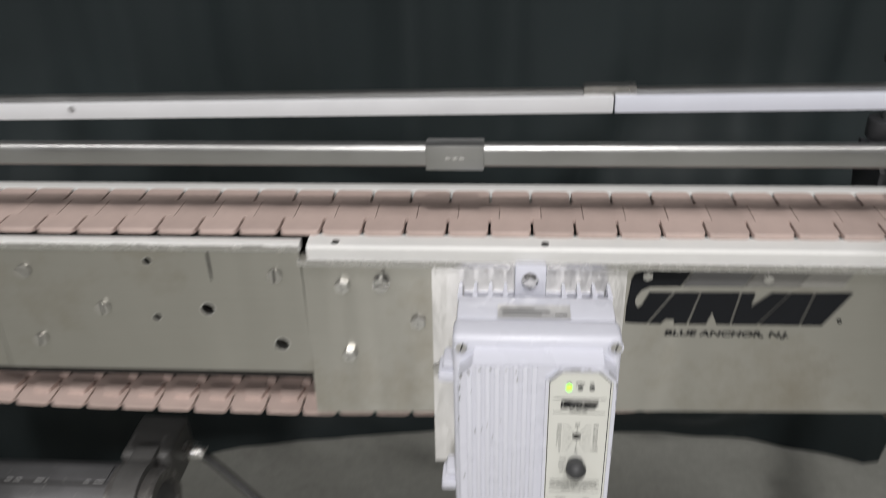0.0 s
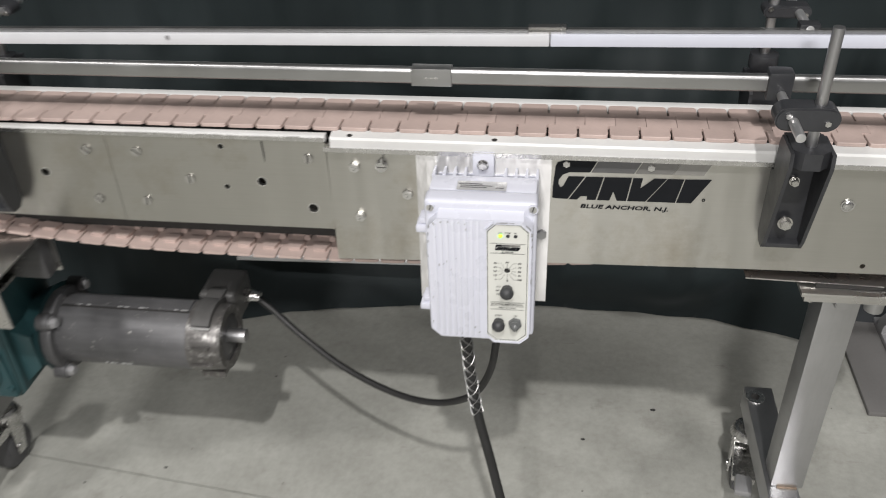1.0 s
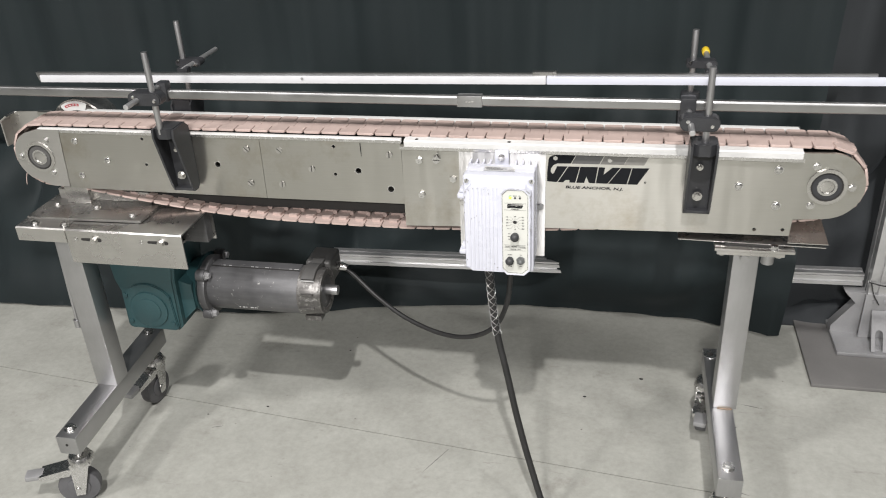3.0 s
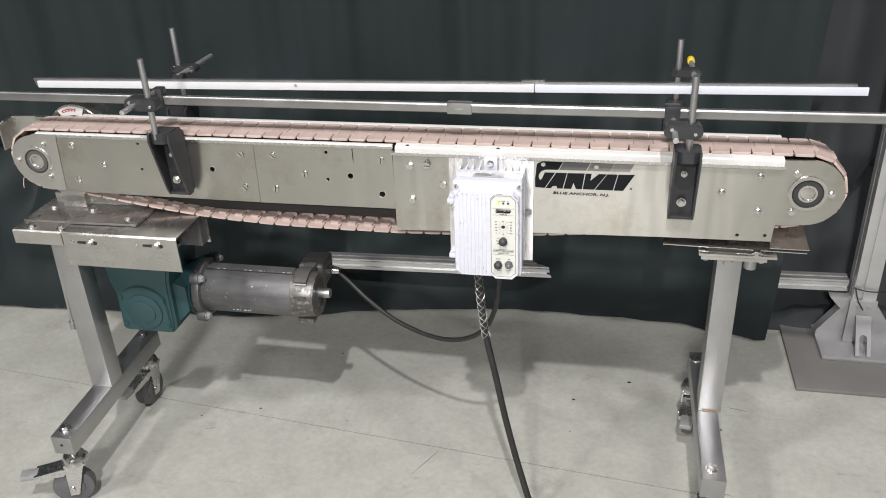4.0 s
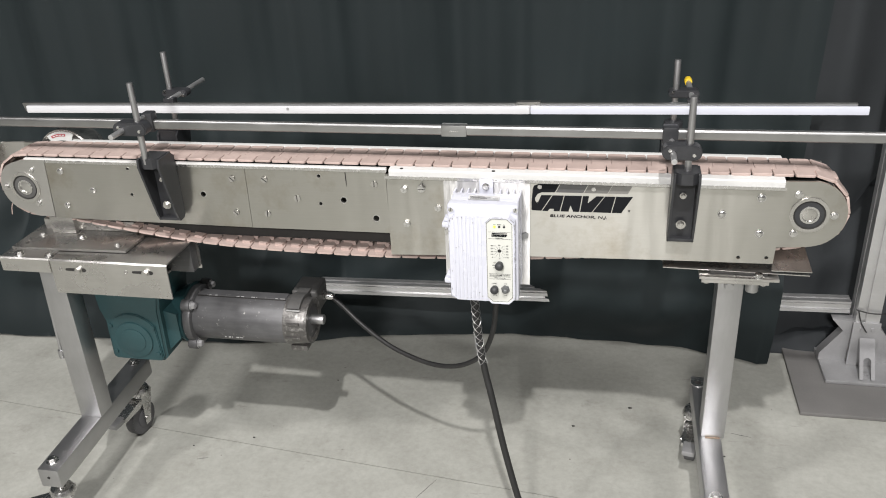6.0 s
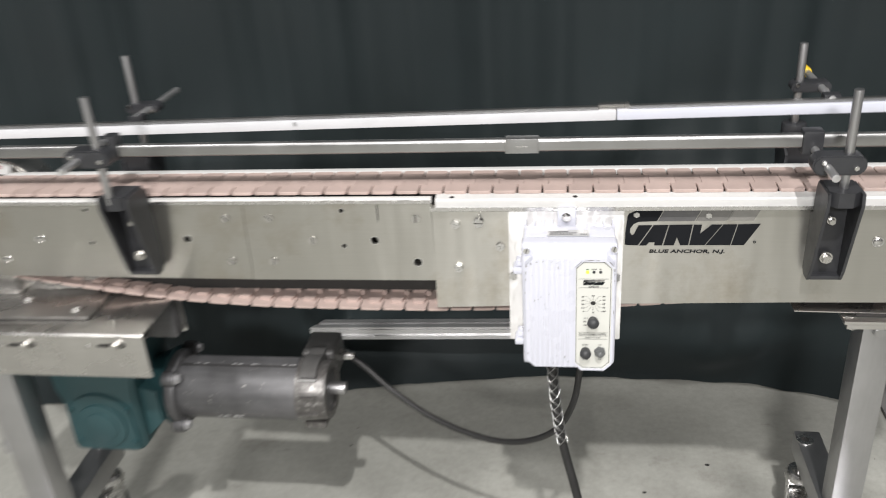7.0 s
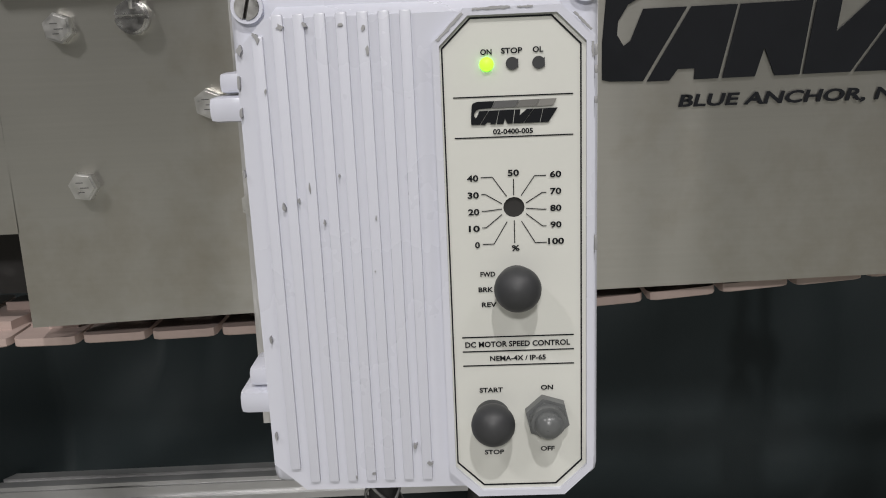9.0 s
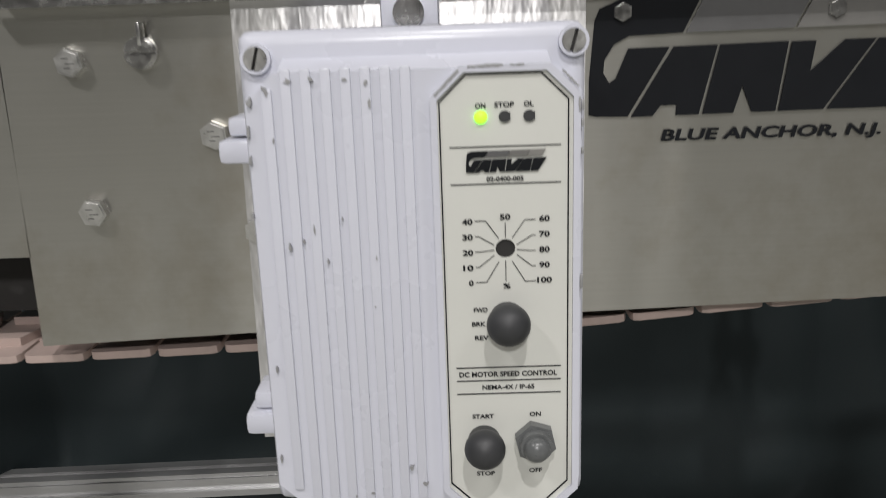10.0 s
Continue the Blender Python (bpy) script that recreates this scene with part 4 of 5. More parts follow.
# enamel worn to the metal along the rim of the panel
for u0, v0, u1, v1, t in [(0.2440, 0.7919, 0.2575, 0.7921, 0.0007), (0.2600, 0.7921, 0.2655, 0.7921, 0.0005), (0.2310, 0.7812, 0.2405, 0.7905, 0.0008),
                          (0.2800, 0.7895, 0.2862, 0.7830, 0.0006), (0.2866, 0.7790, 0.2867, 0.7735, 0.0006)]:
    d = Vector((u1 - u0, v1 - v0)).normalized()
    n = Vector((-d.y, d.x))
    along, L = [k / 12 for k in range(13)], Vector((u1 - u0, v1 - v0)).length
    edge_a = [(u0 + d.x * L * k + n.x * t * rng.uniform(0.3, 1.0), v0 + d.y * L * k + n.y * t * rng.uniform(0.3, 1.0)) for k in along]
    edge_b = [(u0 + d.x * L * k - n.x * t * rng.uniform(0.3, 1.0), v0 + d.y * L * k - n.y * t * rng.uniform(0.3, 1.0)) for k in reversed(along)]
    part("rim_wear", slab(edge_a + edge_b, "y", -0.1161, -0.1150), CAST, ctl, "bare worn rim edge", smooth=0)
# the cover's front and its panel keep to the lid's true height and width
settle = Matrix.Translation((0.0075, 0, 0.0304)) @ Matrix.Diagonal((0.9705, 1, 0.9527, 1))
rise = Matrix.Translation((0, 0, 0.0304)) @ Matrix.Diagonal((1, 1, 0.9527, 1))
for ob in list(ctl.children):
    kind_of = ob.name.split(".")[0]
    if kind_of in ("raised_front", "rib", "control_panel", "panel_rim", "rim_wear", "paint_chip", "top_ledge"):
        shift = Matrix.Translation(ORIGIN[ctl])
        m = shift.inverted() @ (settle if kind_of in ("control_panel", "panel_rim", "rim_wear") else rise) @ shift
        for piece in [ob] + list(ob.children_recursive):
            piece.data.transform(m)
# cable entries below
part("cable_gland", cyl((0.1965, -0.060, 0.592), (0.1965, -0.060, 0.574), 0.0085, 20, 0.007), RUBBER, ctl)
part("cable_gland", cyl((0.2420, -0.060, 0.592), (0.2420, -0.060, 0.572), 0.0070, 20, 0.0055), RUBBER, ctl)

# ---------------------------------------------------------------- cables
pts = curve_through([(-0.196, 0.153, 0.434), (-0.165, 0.142, 0.415), (-0.105, 0.118, 0.374), (-0.027, 0.082, 0.344), (0.067, 0.036, 0.340), (0.143, -0.002, 0.365),
                     (0.201, -0.032, 0.417), (0.231, -0.052, 0.490), (0.242, -0.060, 0.572)])
solid("motor_cable", tube(pts, 0.0055), RUBBER, "black rubber cable sagging between motor and controller", "cable")
main = curve_through([(0.1965, -0.060, 0.578), (0.203, -0.066, 0.500), (0.214, -0.078, 0.430), (0.236, -0.098, 0.345), (0.262, -0.118, 0.235), (0.296, -0.145, 0.12),
                      (0.336, -0.185, 0.030), (0.40, -0.26, 0.0085), (0.55, -0.40, 0.0078), (0.80, -0.62, 0.0078)])
solid("power_cable", tube(main, 0.0072), RUBBER, "thick black power cable trailing down to the floor", "cable")
grip = thing("cable_grip", (0.2, -0.065, 0.5), "braided steel wire strain-relief grip round the cable", "cable grip")
top_run = [q for q in main if q.z > 0.43]
for s in (1, -1):
    for ph in range(3):
        line = []
        n = len(top_run) * 4
        for k in range(n + 1):
            t = k / n
            i = t * (len(top_run) - 1)
            a, c = top_run[int(i)], top_run[min(int(i) + 1, len(top_run) - 1)]
            q = a.lerp(c, i - int(i))
            ang = s * t * 2 * math.pi * 3.0 + ph * 2 * math.pi / 3
            line.append(q + 0.0088 * Vector((math.cos(ang), math.sin(ang), 0)))
        part("wire", tube(line, 0.0007, 6), RAIL, grip)


# ---------------------------------------------------------------- guide rails
fr = thing("guide_rail", (0.0, 0.022, 0.910), "straight stainless guide rail with a crimped joint sleeve", "guide rail", "guide rails")
RY, RZ = 0.0150, -0.0082
bar_shape = [(0.001, 0.9095), (0.001, 0.9215), (0.0018, 0.9250), (0.0040, 0.9272), (0.0072, 0.928), (0.0105, 0.9272), (0.0127, 0.925), (0.0135, 0.9215), (0.0135, 0.9095), (0.0105, 0.907), (0.004, 0.907)]
for x0, x1 in ((-1.10, 0.152), (0.154, 1.12)):
    part("bar", slab([(y + RY, z + RZ) for y, z in bar_shape], "x", x0, x1), RAIL, fr, smooth=50)
part("joint_sleeve", box(0.128, 0.178, -0.0015 + RY, 0.016 + RY, 0.9055 + RZ, 0.9285 + RZ, 0.0012), RAIL, fr)
for k in range(3):
    part("stamp_bar", box(0.145 + 0.006 * k, 0.149 + 0.006 * k, -0.0019 + RY, -0.0014 + RY, 0.9155 + RZ, 0.9175 + RZ), BRIGHT, fr)

br = thing("guide_rail", (0.0, 0.1, 0.93), "rear guide rail with a white plastic facing on a steel backing", "guide rail", "guide rails")


def tilt(b):
    for v in b.verts:
        v.co.z += 0.0125 * v.co.x
    return b


part("facing", tilt(box(-0.845, 0.2945, 0.092, 0.099, 0.9165, 0.9325, 0.002)), NEUTRAL_PLASTIC, br, "white plastic rail facing")
part("facing", tilt(box(0.2955, 0.925, 0.092, 0.099, 0.9165, 0.9325, 0.002)), COOL_PLASTIC, br, "cool white plastic rail facing")
part("backing", tilt(slab([(-0.853, 0.9185), (-0.858, 0.937), (0.905, 0.937), (0.905, 0.9185)], "y", 0.0995, 0.108)), RAIL, br)
part("joint_clip", tilt(box(0.267, 0.315, 0.0975, 0.111, 0.9305, 0.9405, 0.001)), STEEL, br)
part("screw_mark", tilt(cyl((-0.218, 0.0905, 0.9275), (-0.218, 0.093, 0.9275), 0.0028, 14)), CAST, br)


# ---------------------------------------------------------------- rail brackets
def bracket(x, out, s, label):
    """Black tapered channel bracket on the side plate (out = -1 in front, 1 behind); a steel post stands in its boss. x: post; the wall is wider on the s side."""
    base = 0.0 if out < 0 else 0.114
    ob = thing("rail_bracket", (x, base, 0.71), label, "bracket", "rail brackets")

    def y(d):
        return base + out * d

    w = 0.0225
    for sx in (-1, 1):
        rest = 0.0125 if x > 0 and out < 0 else 0.0028
        pr = [(y(0.0005), 0.716), (y(0.0005), 0.808), (y(rest), 0.812), (y(rest), 0.850), (y(0.018), 0.862), (y(0.066), 0.862), (y(0.069), 0.845), (y(0.034), 0.722), (y(0.026), 0.708), (y(0.010), 0.708)]
        part("side_wall", slab(pr, "x", x + sx * w - 0.0022, x + sx * w + 0.0022), BLACK, ob)
    part("back_wall", slab([(y(0.008), 0.712), (y(0.008), 0.860), (y(0.016), 0.860), (y(0.016), 0.712)], "x", x - w + 0.0018, x + w - 0.0018), BLACK, ob)
    part("top_boss", slab([(x - w + 0.0018, y(0.017)), (x - w + 0.0018, y(0.058)), (x - 0.010, y(0.068)), (x + 0.010, y(0.068)), (x + w - 0.0018, y(0.058)), (x + w - 0.0018, y(0.017))], "z", 0.842, 0.8635), BLACK, ob)
    part("floor_web", box(x - w + 0.002, x + w - 0.002, min(y(0.012), y(0.028)), max(y(0.012), y(0.028)), 0.709, 0.715, 0.001), BLACK, ob)
    for z, d, r in ((0.744, 0.036, 0.0068), (0.803, 0.034, 0.0046)):
        bolt = part("bolt", hexbolt((x - 0.001, y(d - 0.012), z), (0, out, 0), r, 0.007, r * 1.35), STEEL, ob)
        part("stud", cyl((x - 0.001, y(0.014), z), (x - 0.001, y(d - 0.011), z), 0.0045, 14), BRIGHT, bolt)
    return ob


def clamp(ob, x, y, z, xr, y_near, y_far, top, low, r=0.0140, lift=-0.002):
    """The upright post, the twin-hole clamp and the cross rod that carries the guide rail."""
    part("post", cyl((x, y, low), (x, y, top), 0.0064, 20, bev=0.0008), TUBE, ob)
    x0, x1 = min(x, xr), max(x, xr)
    b = slab(arc(x0 - 0.006, z, r, 90, 270, 10) + arc(x1 + 0.008, z, r, -90, 90, 10), "y", y - 0.0135, y + 0.0135)
    bmesh.ops.bevel(b, geom=[e for e in b.edges if len(e.link_faces) == 2 and e.calc_face_angle(0) > 1.0], offset=0.002, segments=2, affect="EDGES")
    c = part("clamp", b, BLACK, ob)
    part("cross_rod", cyl((xr, y_near, z + lift), (xr, y_far, z + lift), 0.0055, 18, bev=0.0008), ALU, ob)
    for xx in (x0 - 0.006, x1 + 0.008):
        part("clamp_screw", hexbolt((xx, y - 0.0135, z + (0.005 if xx < x0 else -0.003)), (0, -1, 0), 0.0036, 0.003), BRIGHT, c)
    return c


b1 = bracket(0.5955, -1, 1, "black nylon bracket with a steel post on the front side plate")
clamp(b1, 0.5965, -0.045, 0.9000, 0.5680, -0.098, 0.034, 1.002, 0.852)
part("rail_clamp", box(0.551, 0.580, 0.011, 0.035, 0.890, 0.925, 0.004), BLACK, b1)
b2 = bracket(-0.4720, -1, 1, "black nylon bracket with a steel post beside the drive end")
clamp(b2, -0.4775, -0.062, 0.9290, -0.508, -0.118, 0.034, 1.022, 0.852)
part("rail_clamp", box(-0.513, -0.490, 0.011, 0.035, 0.894, 0.936, 0.004), BLACK, b2)
b3 = bracket(0.581, 1, 1, "black nylon bracket with a yellow-capped rod behind the chain")
clamp(b3, 0.580, 0.178, 0.943, 0.610, 0.102, 0.262, 1.010, 0.838, 0.0078, 0.0)
part("rail_clamp", box(0.598, 0.623, 0.103, 0.122, 0.926, 0.950, 0.003), BLACK, b3)
part("rod_cap", cyl((0.610, 0.250, 0.943), (0.610, 0.276, 0.943), 0.0078, 18, bev=0.003), YELLOW, b3, "yellow plastic rod cap")
part("collar", cyl((0.580, 0.178, 0.863), (0.580, 0.178, 0.884), 0.019, 22, bev=0.003), BLACK, b3)
b4 = bracket(-0.526, 1, 1, "black nylon bracket with a post behind the drive end")
clamp(b4, -0.5265, 0.170, 0.935, -0.497, 0.104, 0.275, 1.026, 0.838, 0.0082, 0.0)
part("rail_clamp", box(-0.510, -0.485, 0.103, 0.122, 0.916, 0.940, 0.003), BLACK, b4)

# ---------------------------------------------------------------- drive: bracket channel, gearbox, motor
chan = thing("motor_bracket", (-0.60, -0.03, 0.60), "folded stainless channel bracket bolted over the gearbox", "bracket")
CX0, CX1, CY0, CY1 = -0.736, -0.458, -0.104, 0.044
part("channel", slab([(CY0, 0.556), (CY0, 0.635), (CY0 + 0.003, 0.6385), (CY1 - 0.003, 0.6385), (CY1, 0.635), (CY1, 0.556), (CY1 - 0.003, 0.556),
                      (CY1 - 0.003, 0.6355), (CY0 + 0.003, 0.6355), (CY0 + 0.003, 0.556)], "x", CX0, CX1), STEEL, chan, smooth=20)
part("gearbox_pad", box(-0.70, -0.52, CY0 + 0.02, CY1 - 0.004, 0.5600, 0.566), STEEL, chan)
# dark block, added so that the inside of the channel looks shaded
part("inner_brace", box(-0.70, -0.463, 0.012, 0.0405, 0.5600, 0.6350, 0.002), MOTOR, chan, "dark block added for the shade inside the channel")
for x, z in ((-0.664, 0.616), (-0.504, 0.618)):
    part("slot", slab(arc(x - 0.034, z, 0.0028, 90, 270, 6) + arc(x + 0.008, z, 0.0045, -90, 90, 6), "y", CY0 - 0.0006, CY0 + 0.0002), DARK, chan)
    part("hex_bolt", hexbolt((x - 0.004, CY0 - 0.0005, z), (0, -1, 0), 0.0075, 0.006, 0.0088), STEEL, chan)
for x, z in ((-0.714, 0.616), (-0.556, 0.617)):
    part("hole_rim", ring((x, CY0, z), (0, -1, 0), 0.0025, 0.0042, 0.0012, 16), BRIGHT, chan)

top2 = thing("base_plate", (-0.70, -0.01, 0.64), "scuffed stainless base plate with bolt heads below the drive end", "plate")
part("sheet", slab([(-0.852, -0.066), (-0.575, -0.060), (-0.570, 0.09), (-0.852, 0.09)], "z", 0.6400, 0.6455, [(-0.827, -0.045, 0.004), (-0.731, -0.038, 0.004), (-0.716, -0.036, 0.003)]), STEEL, top2, smooth=20)
for x, y in ((-0.609, -0.034), (-0.819, 0.001), (-0.716, -0.004)):
    part("hex_bolt", hexbolt((x, y, 0.6455), (0, 0, 1), 0.0062, 0.004, 0.0085), BOLT, top2)
part("riser", box(-0.83, -0.60, 0.030, 0.084, 0.6455, 0.672, 0.002), STEEL, top2)
part("riser", box(-0.80, -0.74, 0.012, 0.100, 0.6457, 0.688, 0.002), STEEL, top2)

gear = thing("gearbox", (-0.62, 0.04, 0.34), "teal painted worm gearbox hung below the bracket channel", "gearbox")
GY = -0.036
prof = [(-0.692, 0.340), (-0.560, 0.340), (-0.548, 0.352), (-0.545, 0.48), (-0.535, 0.53), (-0.535, 0.5595), (-0.705, 0.5595), (-0.705, 0.53), (-0.700, 0.47), (-0.690, 0.44)]
b = slab(prof, "y", GY, 0.112)
bmesh.ops.bevel(b, geom=[e for e in b.edges if len(e.link_faces) == 2 and e.calc_face_angle(0) > 0.9], offset=0.006, segments=3, affect="EDGES")
part("housing", b, GREEN, gear)
CX, CZ = -0.620, 0.404
flange = arc(CX, CZ - 0.003, 0.068, 150, 30, 16) + arc(CX + 0.054, 0.354, 0.010, 0, -90, 4) + arc(CX - 0.054, 0.354, 0.010, 270, 180, 4)
b = slab(flange, "y", GY - 0.0045, GY + 0.002)
bmesh.ops.bevel(b, geom=[e for e in b.edges if all(v.co.y < GY - 0.004 for v in e.verts) and len(e.link_faces) == 2 and e.calc_face_angle(0) > 0.9], offset=0.002, segments=2, affect="EDGES")
part("cover_flange", b, GREEN, gear)
part("cover", cyl((CX, GY - 0.0085, CZ - 0.004), (CX, GY - 0.002, CZ - 0.004), 0.047, 40, bev=0.003), GREEN, gear)
part("cover_boss", cyl((CX, GY - 0.0105, CZ - 0.004), (CX, GY - 0.008, CZ - 0.004), 0.031, 32, bev=0.0015), GREEN, gear)
for ang in (35, 145, 215, 325):
    part("cover_bolt", hexbolt((CX + 0.066 * math.cos(radians(ang)), GY - 0.004, CZ - 0.004 + 0.062 * math.sin(radians(ang))), (0, -1, 0), 0.0060, 0.004), GREEN, gear)
part("name_plate", box(-0.66, -0.58, GY - 0.001, GY + 0.001, 0.535, 0.545), DARK, gear)
part("input_flange", cyl((-0.550, 0.06, 0.423), (-0.508, 0.06, 0.423), 0.056, 32, 0.076), GREEN, gear)
part("foot_lug", slab([(-0.548, 0.362), (-0.515, 0.395), (-0.515, 0.46), (-0.548, 0.47)], "y", GY + 0.02, 0.10), GREEN, gear)
part("drain_plug", hexbolt((-0.63, 0.03, 0.340), (0, 0, -1), 0.009, 0.008), BRIGHT, gear)

motor = thing("electric_motor", (-0.36, 0.06, 0.352), "worn dark grey cylindrical electric motor with scraped paint", "motor")
MY, MZ, MR = 0.06, 0.421, 0.0578
part("shell", cyl((-0.492, MY, MZ), (-0.262, MY, MZ), MR, 56, bev=0.002), MOTOR, motor)
part("mounting_flange", cyl((-0.508, MY, MZ), (-0.489, MY, MZ), 0.071, 48, bev=0.003), MOTOR, motor, "dark flange with bolted ears")
for ang in (45, 135, 225, 315):
    yy, zz = MY + 0.073 * math.cos(radians(ang)), MZ + 0.073 * math.sin(radians(ang))
    ear = part("flange_ear", cyl((-0.508, yy, zz), (-0.486, yy, zz), 0.0145, 20, bev=0.003), MOTOR, motor)
    part("ear_bolt", hexbolt((-0.486, yy, zz), (1, 0, 0), 0.0085, 0.009, 0.011), CAST, ear)
part("end_bell", cyl((-0.266, MY, MZ), (-0.214, MY, MZ), MR + 0.0015, 48, 0.054, bev=0.003), WORN, motor, "scraped bare end bell")
part("end_rim", ring((-0.216, MY, MZ), (1, 0, 0), 0.040, 0.0535, 0.006, 40), WORN, motor)
part("end_cap", cyl((-0.218, MY, MZ), (-0.2135, MY, MZ), 0.041, 36, bev=0.001), MOTOR, motor)
part("shaft_stub", cyl((-0.216, MY, MZ + 0.004), (-0.183, MY, MZ + 0.004), 0.0118, 24, bev=0.0015), TUBE, motor)
for z in (0.004, 0.020, -0.016):
    part("casting_rib", box(-0.262, -0.225, MY - MR - 0.0012, MY - MR + 0.010, MZ + z - 0.0016, MZ + z + 0.0016, 0.0006), WORN, motor)
part("lug", box(-0.262, -0.222, MY - 0.030, MY + 0.0, MZ - MR - 0.010, MZ - MR + 0.004, 0.002), WORN, motor)
saddle = [(MY - r * math.cos(radians(a)), MZ + r * math.sin(radians(a))) for r, a in [(MR + 0.006, 54 + 6 * k) for k in range(13)] + [(MR - 0.004, 126 - 6 * k) for k in range(13)]]
part("saddle", slab(saddle, "x", -0.256, -0.226), TERMINAL, motor, "dark saddle below the terminal box")
part("saddle_edge", box(-0.257, -0.225, MY - 0.0395, MY - 0.0360, MZ + MR * 0.80 - 0.0015, MZ + MR * 0.80 + 0.0015, 0.0006), FOIL, motor, "bare chipped edge")
# flat along the top of the shell with a chipped edge
part("top_flat", box(-0.488, -0.268, MY - 0.010, MY + 0.016, MZ + MR - 0.004, MZ + MR + 0.0016, 0.0008), MOTOR, motor)
part("seam", box(-0.488, -0.266, MY - 0.0135, MY - 0.0100, MZ + MR - 0.005, MZ + MR - 0.0006, 0.0005), DARK, motor)
rng = random.Random(11)
for k in range(9):
    x, l = -0.482 + 0.0132 * rng.uniform(0, 15.5), rng.uniform(0.0015, 0.012)
    part("chipped_edge", box(x, x + l, MY - 0.0106, MY - 0.0092, MZ + MR + 0.0006, MZ + MR + 0.0019, 0.0003), FOIL, motor)
for k, (off, l) in enumerate(((0.0, 0.003), (0.009, 0.005), (0.017, 0.002), (0.028, 0.007), (0.038, 0.003), (0.043, 0.002))):
    part("print_fleck", box(-0.415 + off, -0.415 + off + l, MY - MR * 0.885, MY - MR * 0.86, MZ - MR * 0.52, MZ - MR * 0.47), FOIL, motor)
tb = box(-0.276, -0.214, MY + 0.046, MY + 0.122, MZ - 0.012, MZ + 0.050, 0.007, segs=3)
part("terminal_box", tb, TERMINAL, motor, "dark terminal box")
part("terminal_box_neck", box(-0.258, -0.228, MY + 0.015, MY + 0.06, MZ + 0.030, MZ + 0.056, 0.004), TERMINAL, motor)
gl = part("cable_gland", hexbolt((-0.214, 0.153, 0.436), (1, 0, 0), 0.0125, 0.010), BRIGHT, motor)
part("gland_nut", cyl((-0.204, 0.153, 0.436), (-0.188, 0.153, 0.433), 0.0105, 16, 0.008), BRIGHT, gl)

# ---------------------------------------------------------------- chain guard behind the drive end
guard = thing("chain_guard", (-0.80, 0.15, 0.66), "domed bright metal drive-chain guard with a warning label", "guard")
pr = [(-0.865, 0.66), (-0.872, 0.78)] + arc(-0.797, 0.780, 0.075, 180, 0, 24) + [(-0.722, 0.66)]
b = slab(pr, "y", 0.125, 0.185)
bmesh.ops.bevel(b, geom=[e for e in b.edges if len(e.link_faces) == 2 and e.calc_face_angle(0) > 1.2], offset=0.003, segments=2, affect="EDGES")
part("hood", b, STEEL, guard)
part("back_plate", slab([(-0.975, 0.70), (-0.978, 0.812), (-0.955, 0.826), (-0.86, 0.829), (-0.86, 0.70)], "y", 0.116, 0.1205), STEEL, guard)
part("plate_edge", slab([(-0.978, 0.75), (-0.978, 0.813), (-0.960, 0.826), (-0.957, 0.8235), (-0.975, 0.811), (-0.975, 0.75)], "y", 0.085, 0.1205), STEEL, guard)


def on_hood(a0, a1, r0, r1, lift):
    """A curved strip on the front face of the hood."""
    return slab(arc(-0.797, 0.780, r1, a0, a1, 12) + arc(-0.797, 0.780, r0, a1, a0, 12), "y", 0.1248 - lift, 0.1252)


lab = part("warning_label", on_hood(124, 66, 0.050, 0.0712, 0.0004), WHITE_PLASTIC, guard, "white warning label with a red band")
part("label_band", on_hood(116, 82, 0.0600, 0.0660, 0.0008), RED, lab)
for k in range(4):
    part("label_bar", on_hood(112 - 7.5 * k, 107 - 7.5 * k, 0.0618, 0.0640, 0.0012), WHITE_PLASTIC, lab)


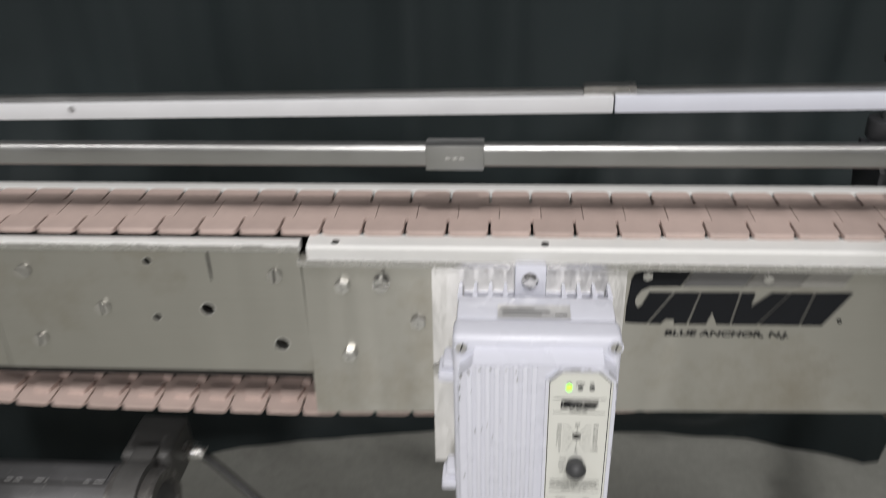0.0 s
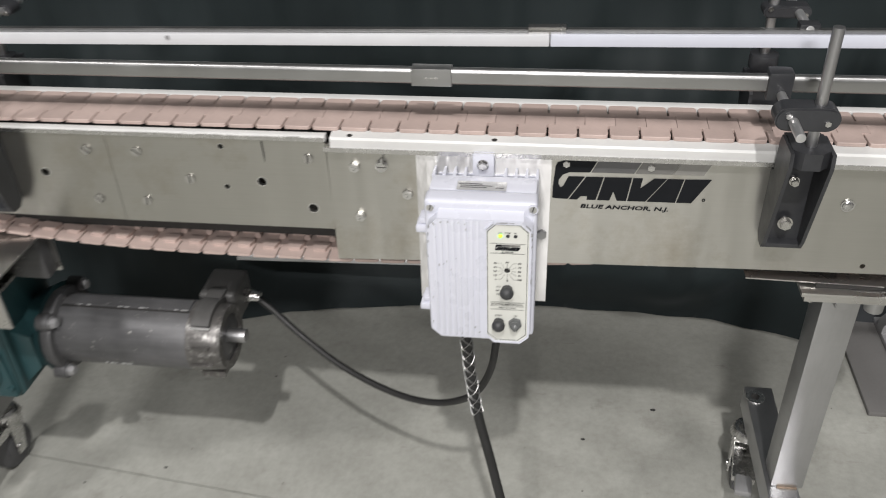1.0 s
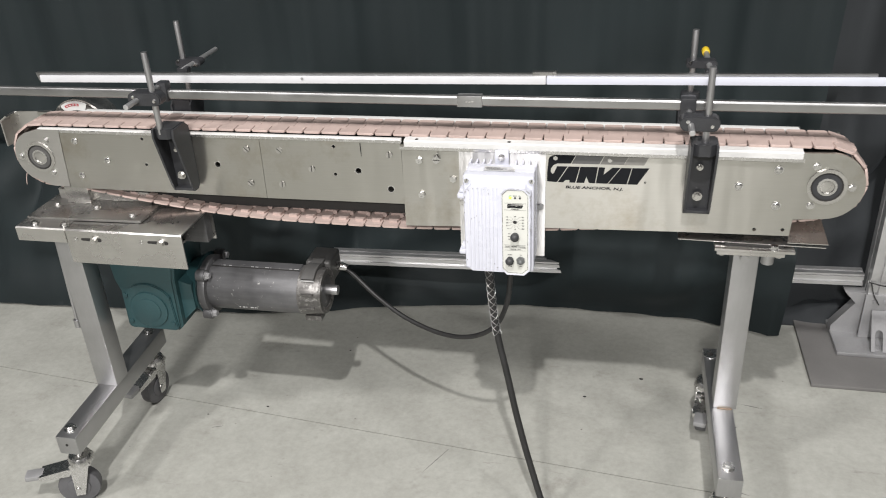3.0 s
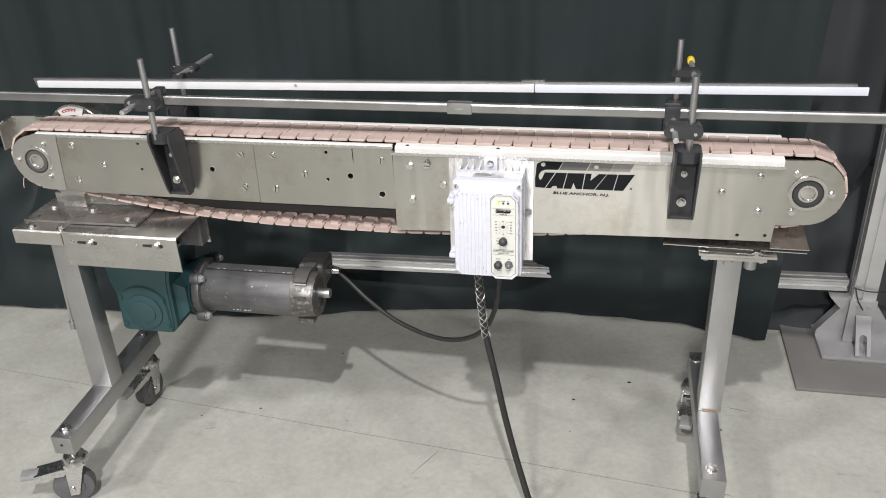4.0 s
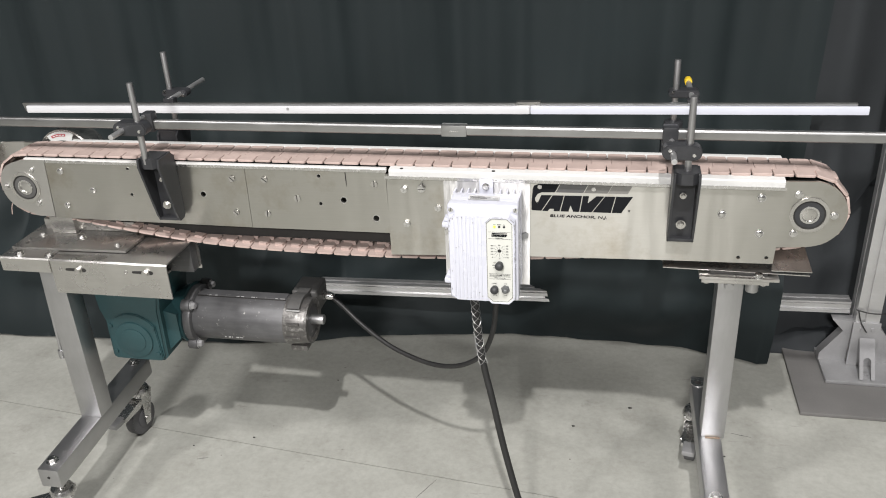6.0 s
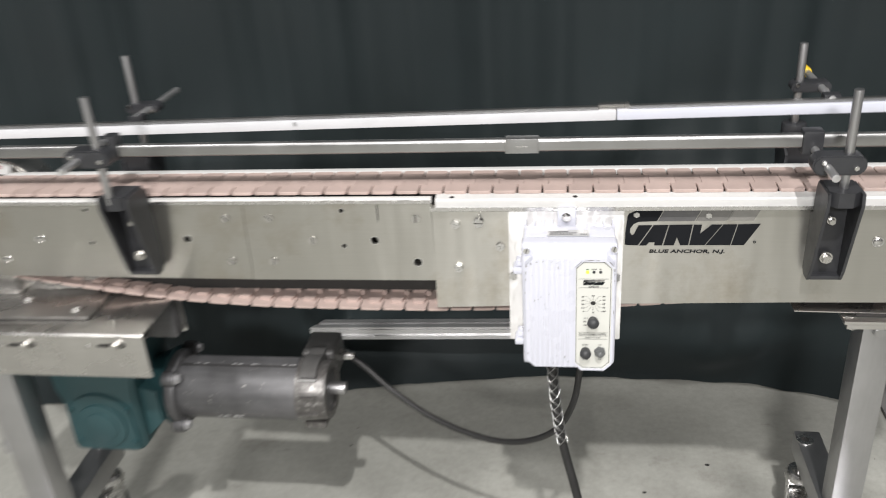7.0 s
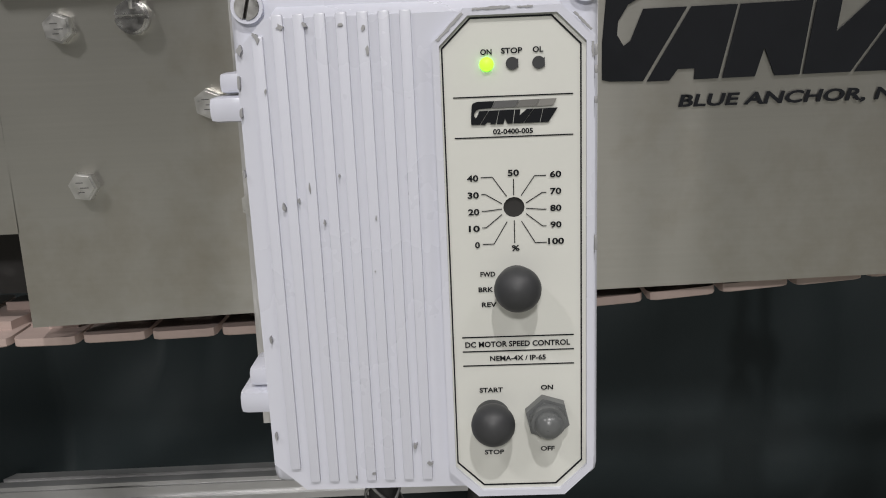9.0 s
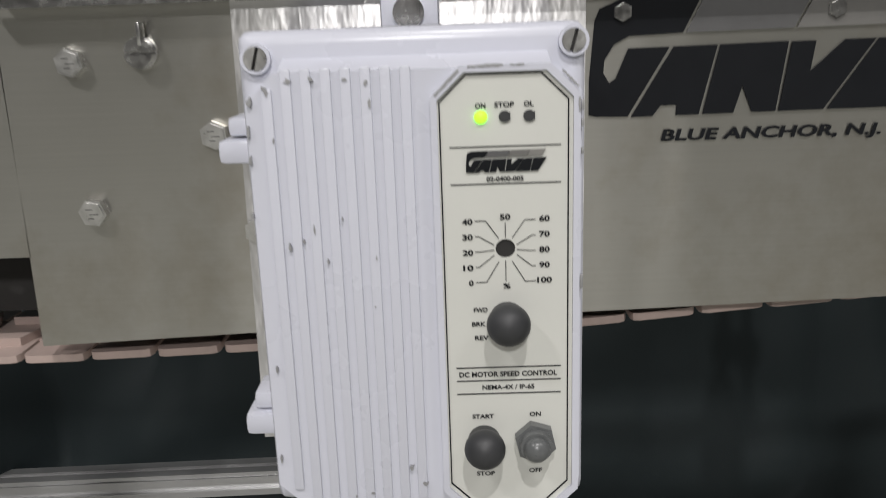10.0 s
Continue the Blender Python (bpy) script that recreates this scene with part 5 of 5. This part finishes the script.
# ---------------------------------------------------------------- stands
def caster(ob, x, y, yaw, brake):
    """Swivel caster: race, fork, wheel with tyre, and on the braked ones a pedal."""
    m = Matrix.Translation((x, y, 0)) @ Matrix.Rotation(radians(yaw), 4, "Z")

    def put(name, b, mat, parent, label=""):
        bmesh.ops.transform(b, matrix=m, verts=b.verts)
        return part(name, b, mat, parent, label)

    put("stem", cyl((0, 0, 0.128), (0, 0, 0.162), 0.010, 16), BRIGHT, ob)
    b = cyl((0, 0, 0.116), (0, 0, 0.136), 0.031, 28, 0.024, bev=0.005)
    put("swivel_race", b, BRIGHT, ob, "shiny domed swivel race")
    fork = bmesh.new()
    for s in (-1, 1):
        slab([(-0.022, 0.122), (0.022, 0.122), (-0.006, 0.030), (-0.026, 0.030)], "y", s * 0.021 - 0.0016, s * 0.021 + 0.0016, bm=fork)
    box(-0.024, 0.024, -0.0225, 0.0225, 0.112, 0.119, 0.001, bm=fork)
    put("fork", fork, BRIGHT, ob, "zinc plated caster fork")
    wheel = put("wheel", cyl((-0.018, -0.0135, 0.0475), (-0.018, 0.0135, 0.0475), 0.0475, 36, bev=0.006), WHEEL, ob, "grey rubber caster wheel")
    put("hub", cyl((-0.018, -0.0165, 0.0475), (-0.018, 0.0165, 0.0475), 0.026, 24, bev=0.002), WHEEL, wheel)
    put("axle", cyl((-0.018, -0.026, 0.0475), (-0.018, 0.026, 0.0475), 0.006, 12), BRIGHT, wheel)
    if brake:
        pd = put("brake_arm", slab([(-0.014, 0.103), (-0.030, 0.108), (-0.095, 0.098), (-0.095, 0.086), (-0.03, 0.088)], "y", -0.020, 0.020), BRIGHT, ob, "zinc brake arm")
        put("brake_pedal", box(-0.128, -0.080, -0.0145, 0.0145, 0.086, 0.099, 0.003), CAST, pd, "grey stepped brake pedal")


def foot(ob, x0, x1, y0, y1, skew=0.0):
    b = box(x0, x1, y0, y1, 0.160, 0.2085, 0.003)
    for v in b.verts:
        v.co.x += skew * (v.co.y - (y0 + y1) / 2)
    return part("foot_beam", b, TUBE, ob, "brushed square foot tube")


left = thing("conveyor_stand", (-0.748, -0.07, 0.0), "brushed stainless T-leg stand with braked casters below the drive end", "stand", "conveyor stands")
part("leg", box(-0.772, -0.718, -0.101, -0.050, 0.2085, 0.606, 0.0025), TUBE, left, "square stainless leg tube")
foot(left, -0.7725, -0.7215, -0.292, 0.156, -0.045)
top = part("top_plate", slab([(-0.106, 0.606), (-0.106, 0.6365), (-0.103, 0.6395), (0.10, 0.6395), (0.10, 0.6365), (-0.103, 0.6365), (-0.103, 0.606)], "x", -0.857, -0.7365), STEEL, left, "folded stainless top plate", smooth=20)
part("cross_tube", box(-0.84, -0.74, -0.10, -0.05, 0.6062, 0.636, 0.002), STEEL, left)
for x in (-0.818, -0.745):
    part("hex_bolt", hexbolt((x, -0.088, 0.6395), (0, 0, 1), 0.0078, 0.006, 0.010), BRIGHT, top)
rod = part("adjusting_rod", cyl((-0.808, -0.05, 0.606), (-0.818, -0.05, 0.352), 0.0042, 12), TUBE, left)
part("rod_knob", cyl((-0.8175, -0.05, 0.362), (-0.8185, -0.05, 0.340), 0.0085, 14, bev=0.002), TUBE, rod)
nut = part("stem_nut", hexbolt((-0.742, -0.262, 0.2085), (0, 0, 1), 0.0105, 0.009, 0.014), BRIGHT, left)
part("stem_nut", hexbolt((-0.758, 0.128, 0.2085), (0, 0, 1), 0.0105, 0.009, 0.014), BRIGHT, left)
part("tap_hole", cyl((-0.738, -0.2928, 0.187), (-0.738, -0.291, 0.187), 0.0035, 12), DARK, left)
caster(left, -0.741, -0.262, 22, True)
caster(left, -0.764, 0.124, 84, True)

stand = thing("conveyor_stand", (0.70, 0.03, 0.0), "brushed stainless T-leg stand with casters below the idler end", "stand", "conveyor stands")
part("leg", box(0.681, 0.731, 0.018, 0.068, 0.2085, 0.6135, 0.0025), TUBE, stand, "square stainless leg tube")
foot(stand, 0.6745, 0.7245, -0.206, 0.250, 0.0)
part("weld_bead", box(0.690, 0.722, 0.0145, 0.0185, 0.208, 0.2115, 0.0018), RUST, stand, "heat-tinted weld bead")
part("top_plate", box(0.645, 0.772, -0.012, 0.10, 0.6138, 0.6218, 0.001), STEEL, stand)
part("top_plate", box(0.640, 0.79, -0.014, 0.10, 0.6225, 0.6285, 0.001), STEEL, stand)
part("spacer", box(0.66, 0.77, 0.0, 0.10, 0.6288, 0.6332, 0.001), DARK, stand)
part("hex_bolt", hexbolt((0.702, 0.018, 0.597), (0, -1, 0), 0.010, 0.012, 0.012), TUBE, stand)
part("pivot_boss", cyl((0.745, 0.012, 0.6135), (0.745, 0.012, 0.588), 0.0125, 20, bev=0.002), TUBE, stand)
for x in (0.655, 0.762):
    part("hex_bolt", hexbolt((x, -0.004, 0.6138), (0, 0, -1), 0.006, 0.004), BRIGHT, stand)
part("nut", hexbolt((0.752, -0.006, 0.6286), (0, 0, 1), 0.008, 0.007, 0.010), BRIGHT, stand)
part("stem_nut", hexbolt((0.697, -0.172, 0.2085), (0, 0, 1), 0.0105, 0.010, 0.014), BRIGHT, stand)
part("stem_socket", ring((0.690, 0.222, 0.2083), (0, 0, 1), 0.0075, 0.0165, 0.002, 22), BRIGHT, stand)
part("socket_hole", cyl((0.690, 0.222, 0.2075), (0.690, 0.222, 0.2090), 0.0074, 16), DARK, stand)
caster(stand, 0.698, -0.176, 60, False)
caster(stand, 0.690, 0.220, 80, True)
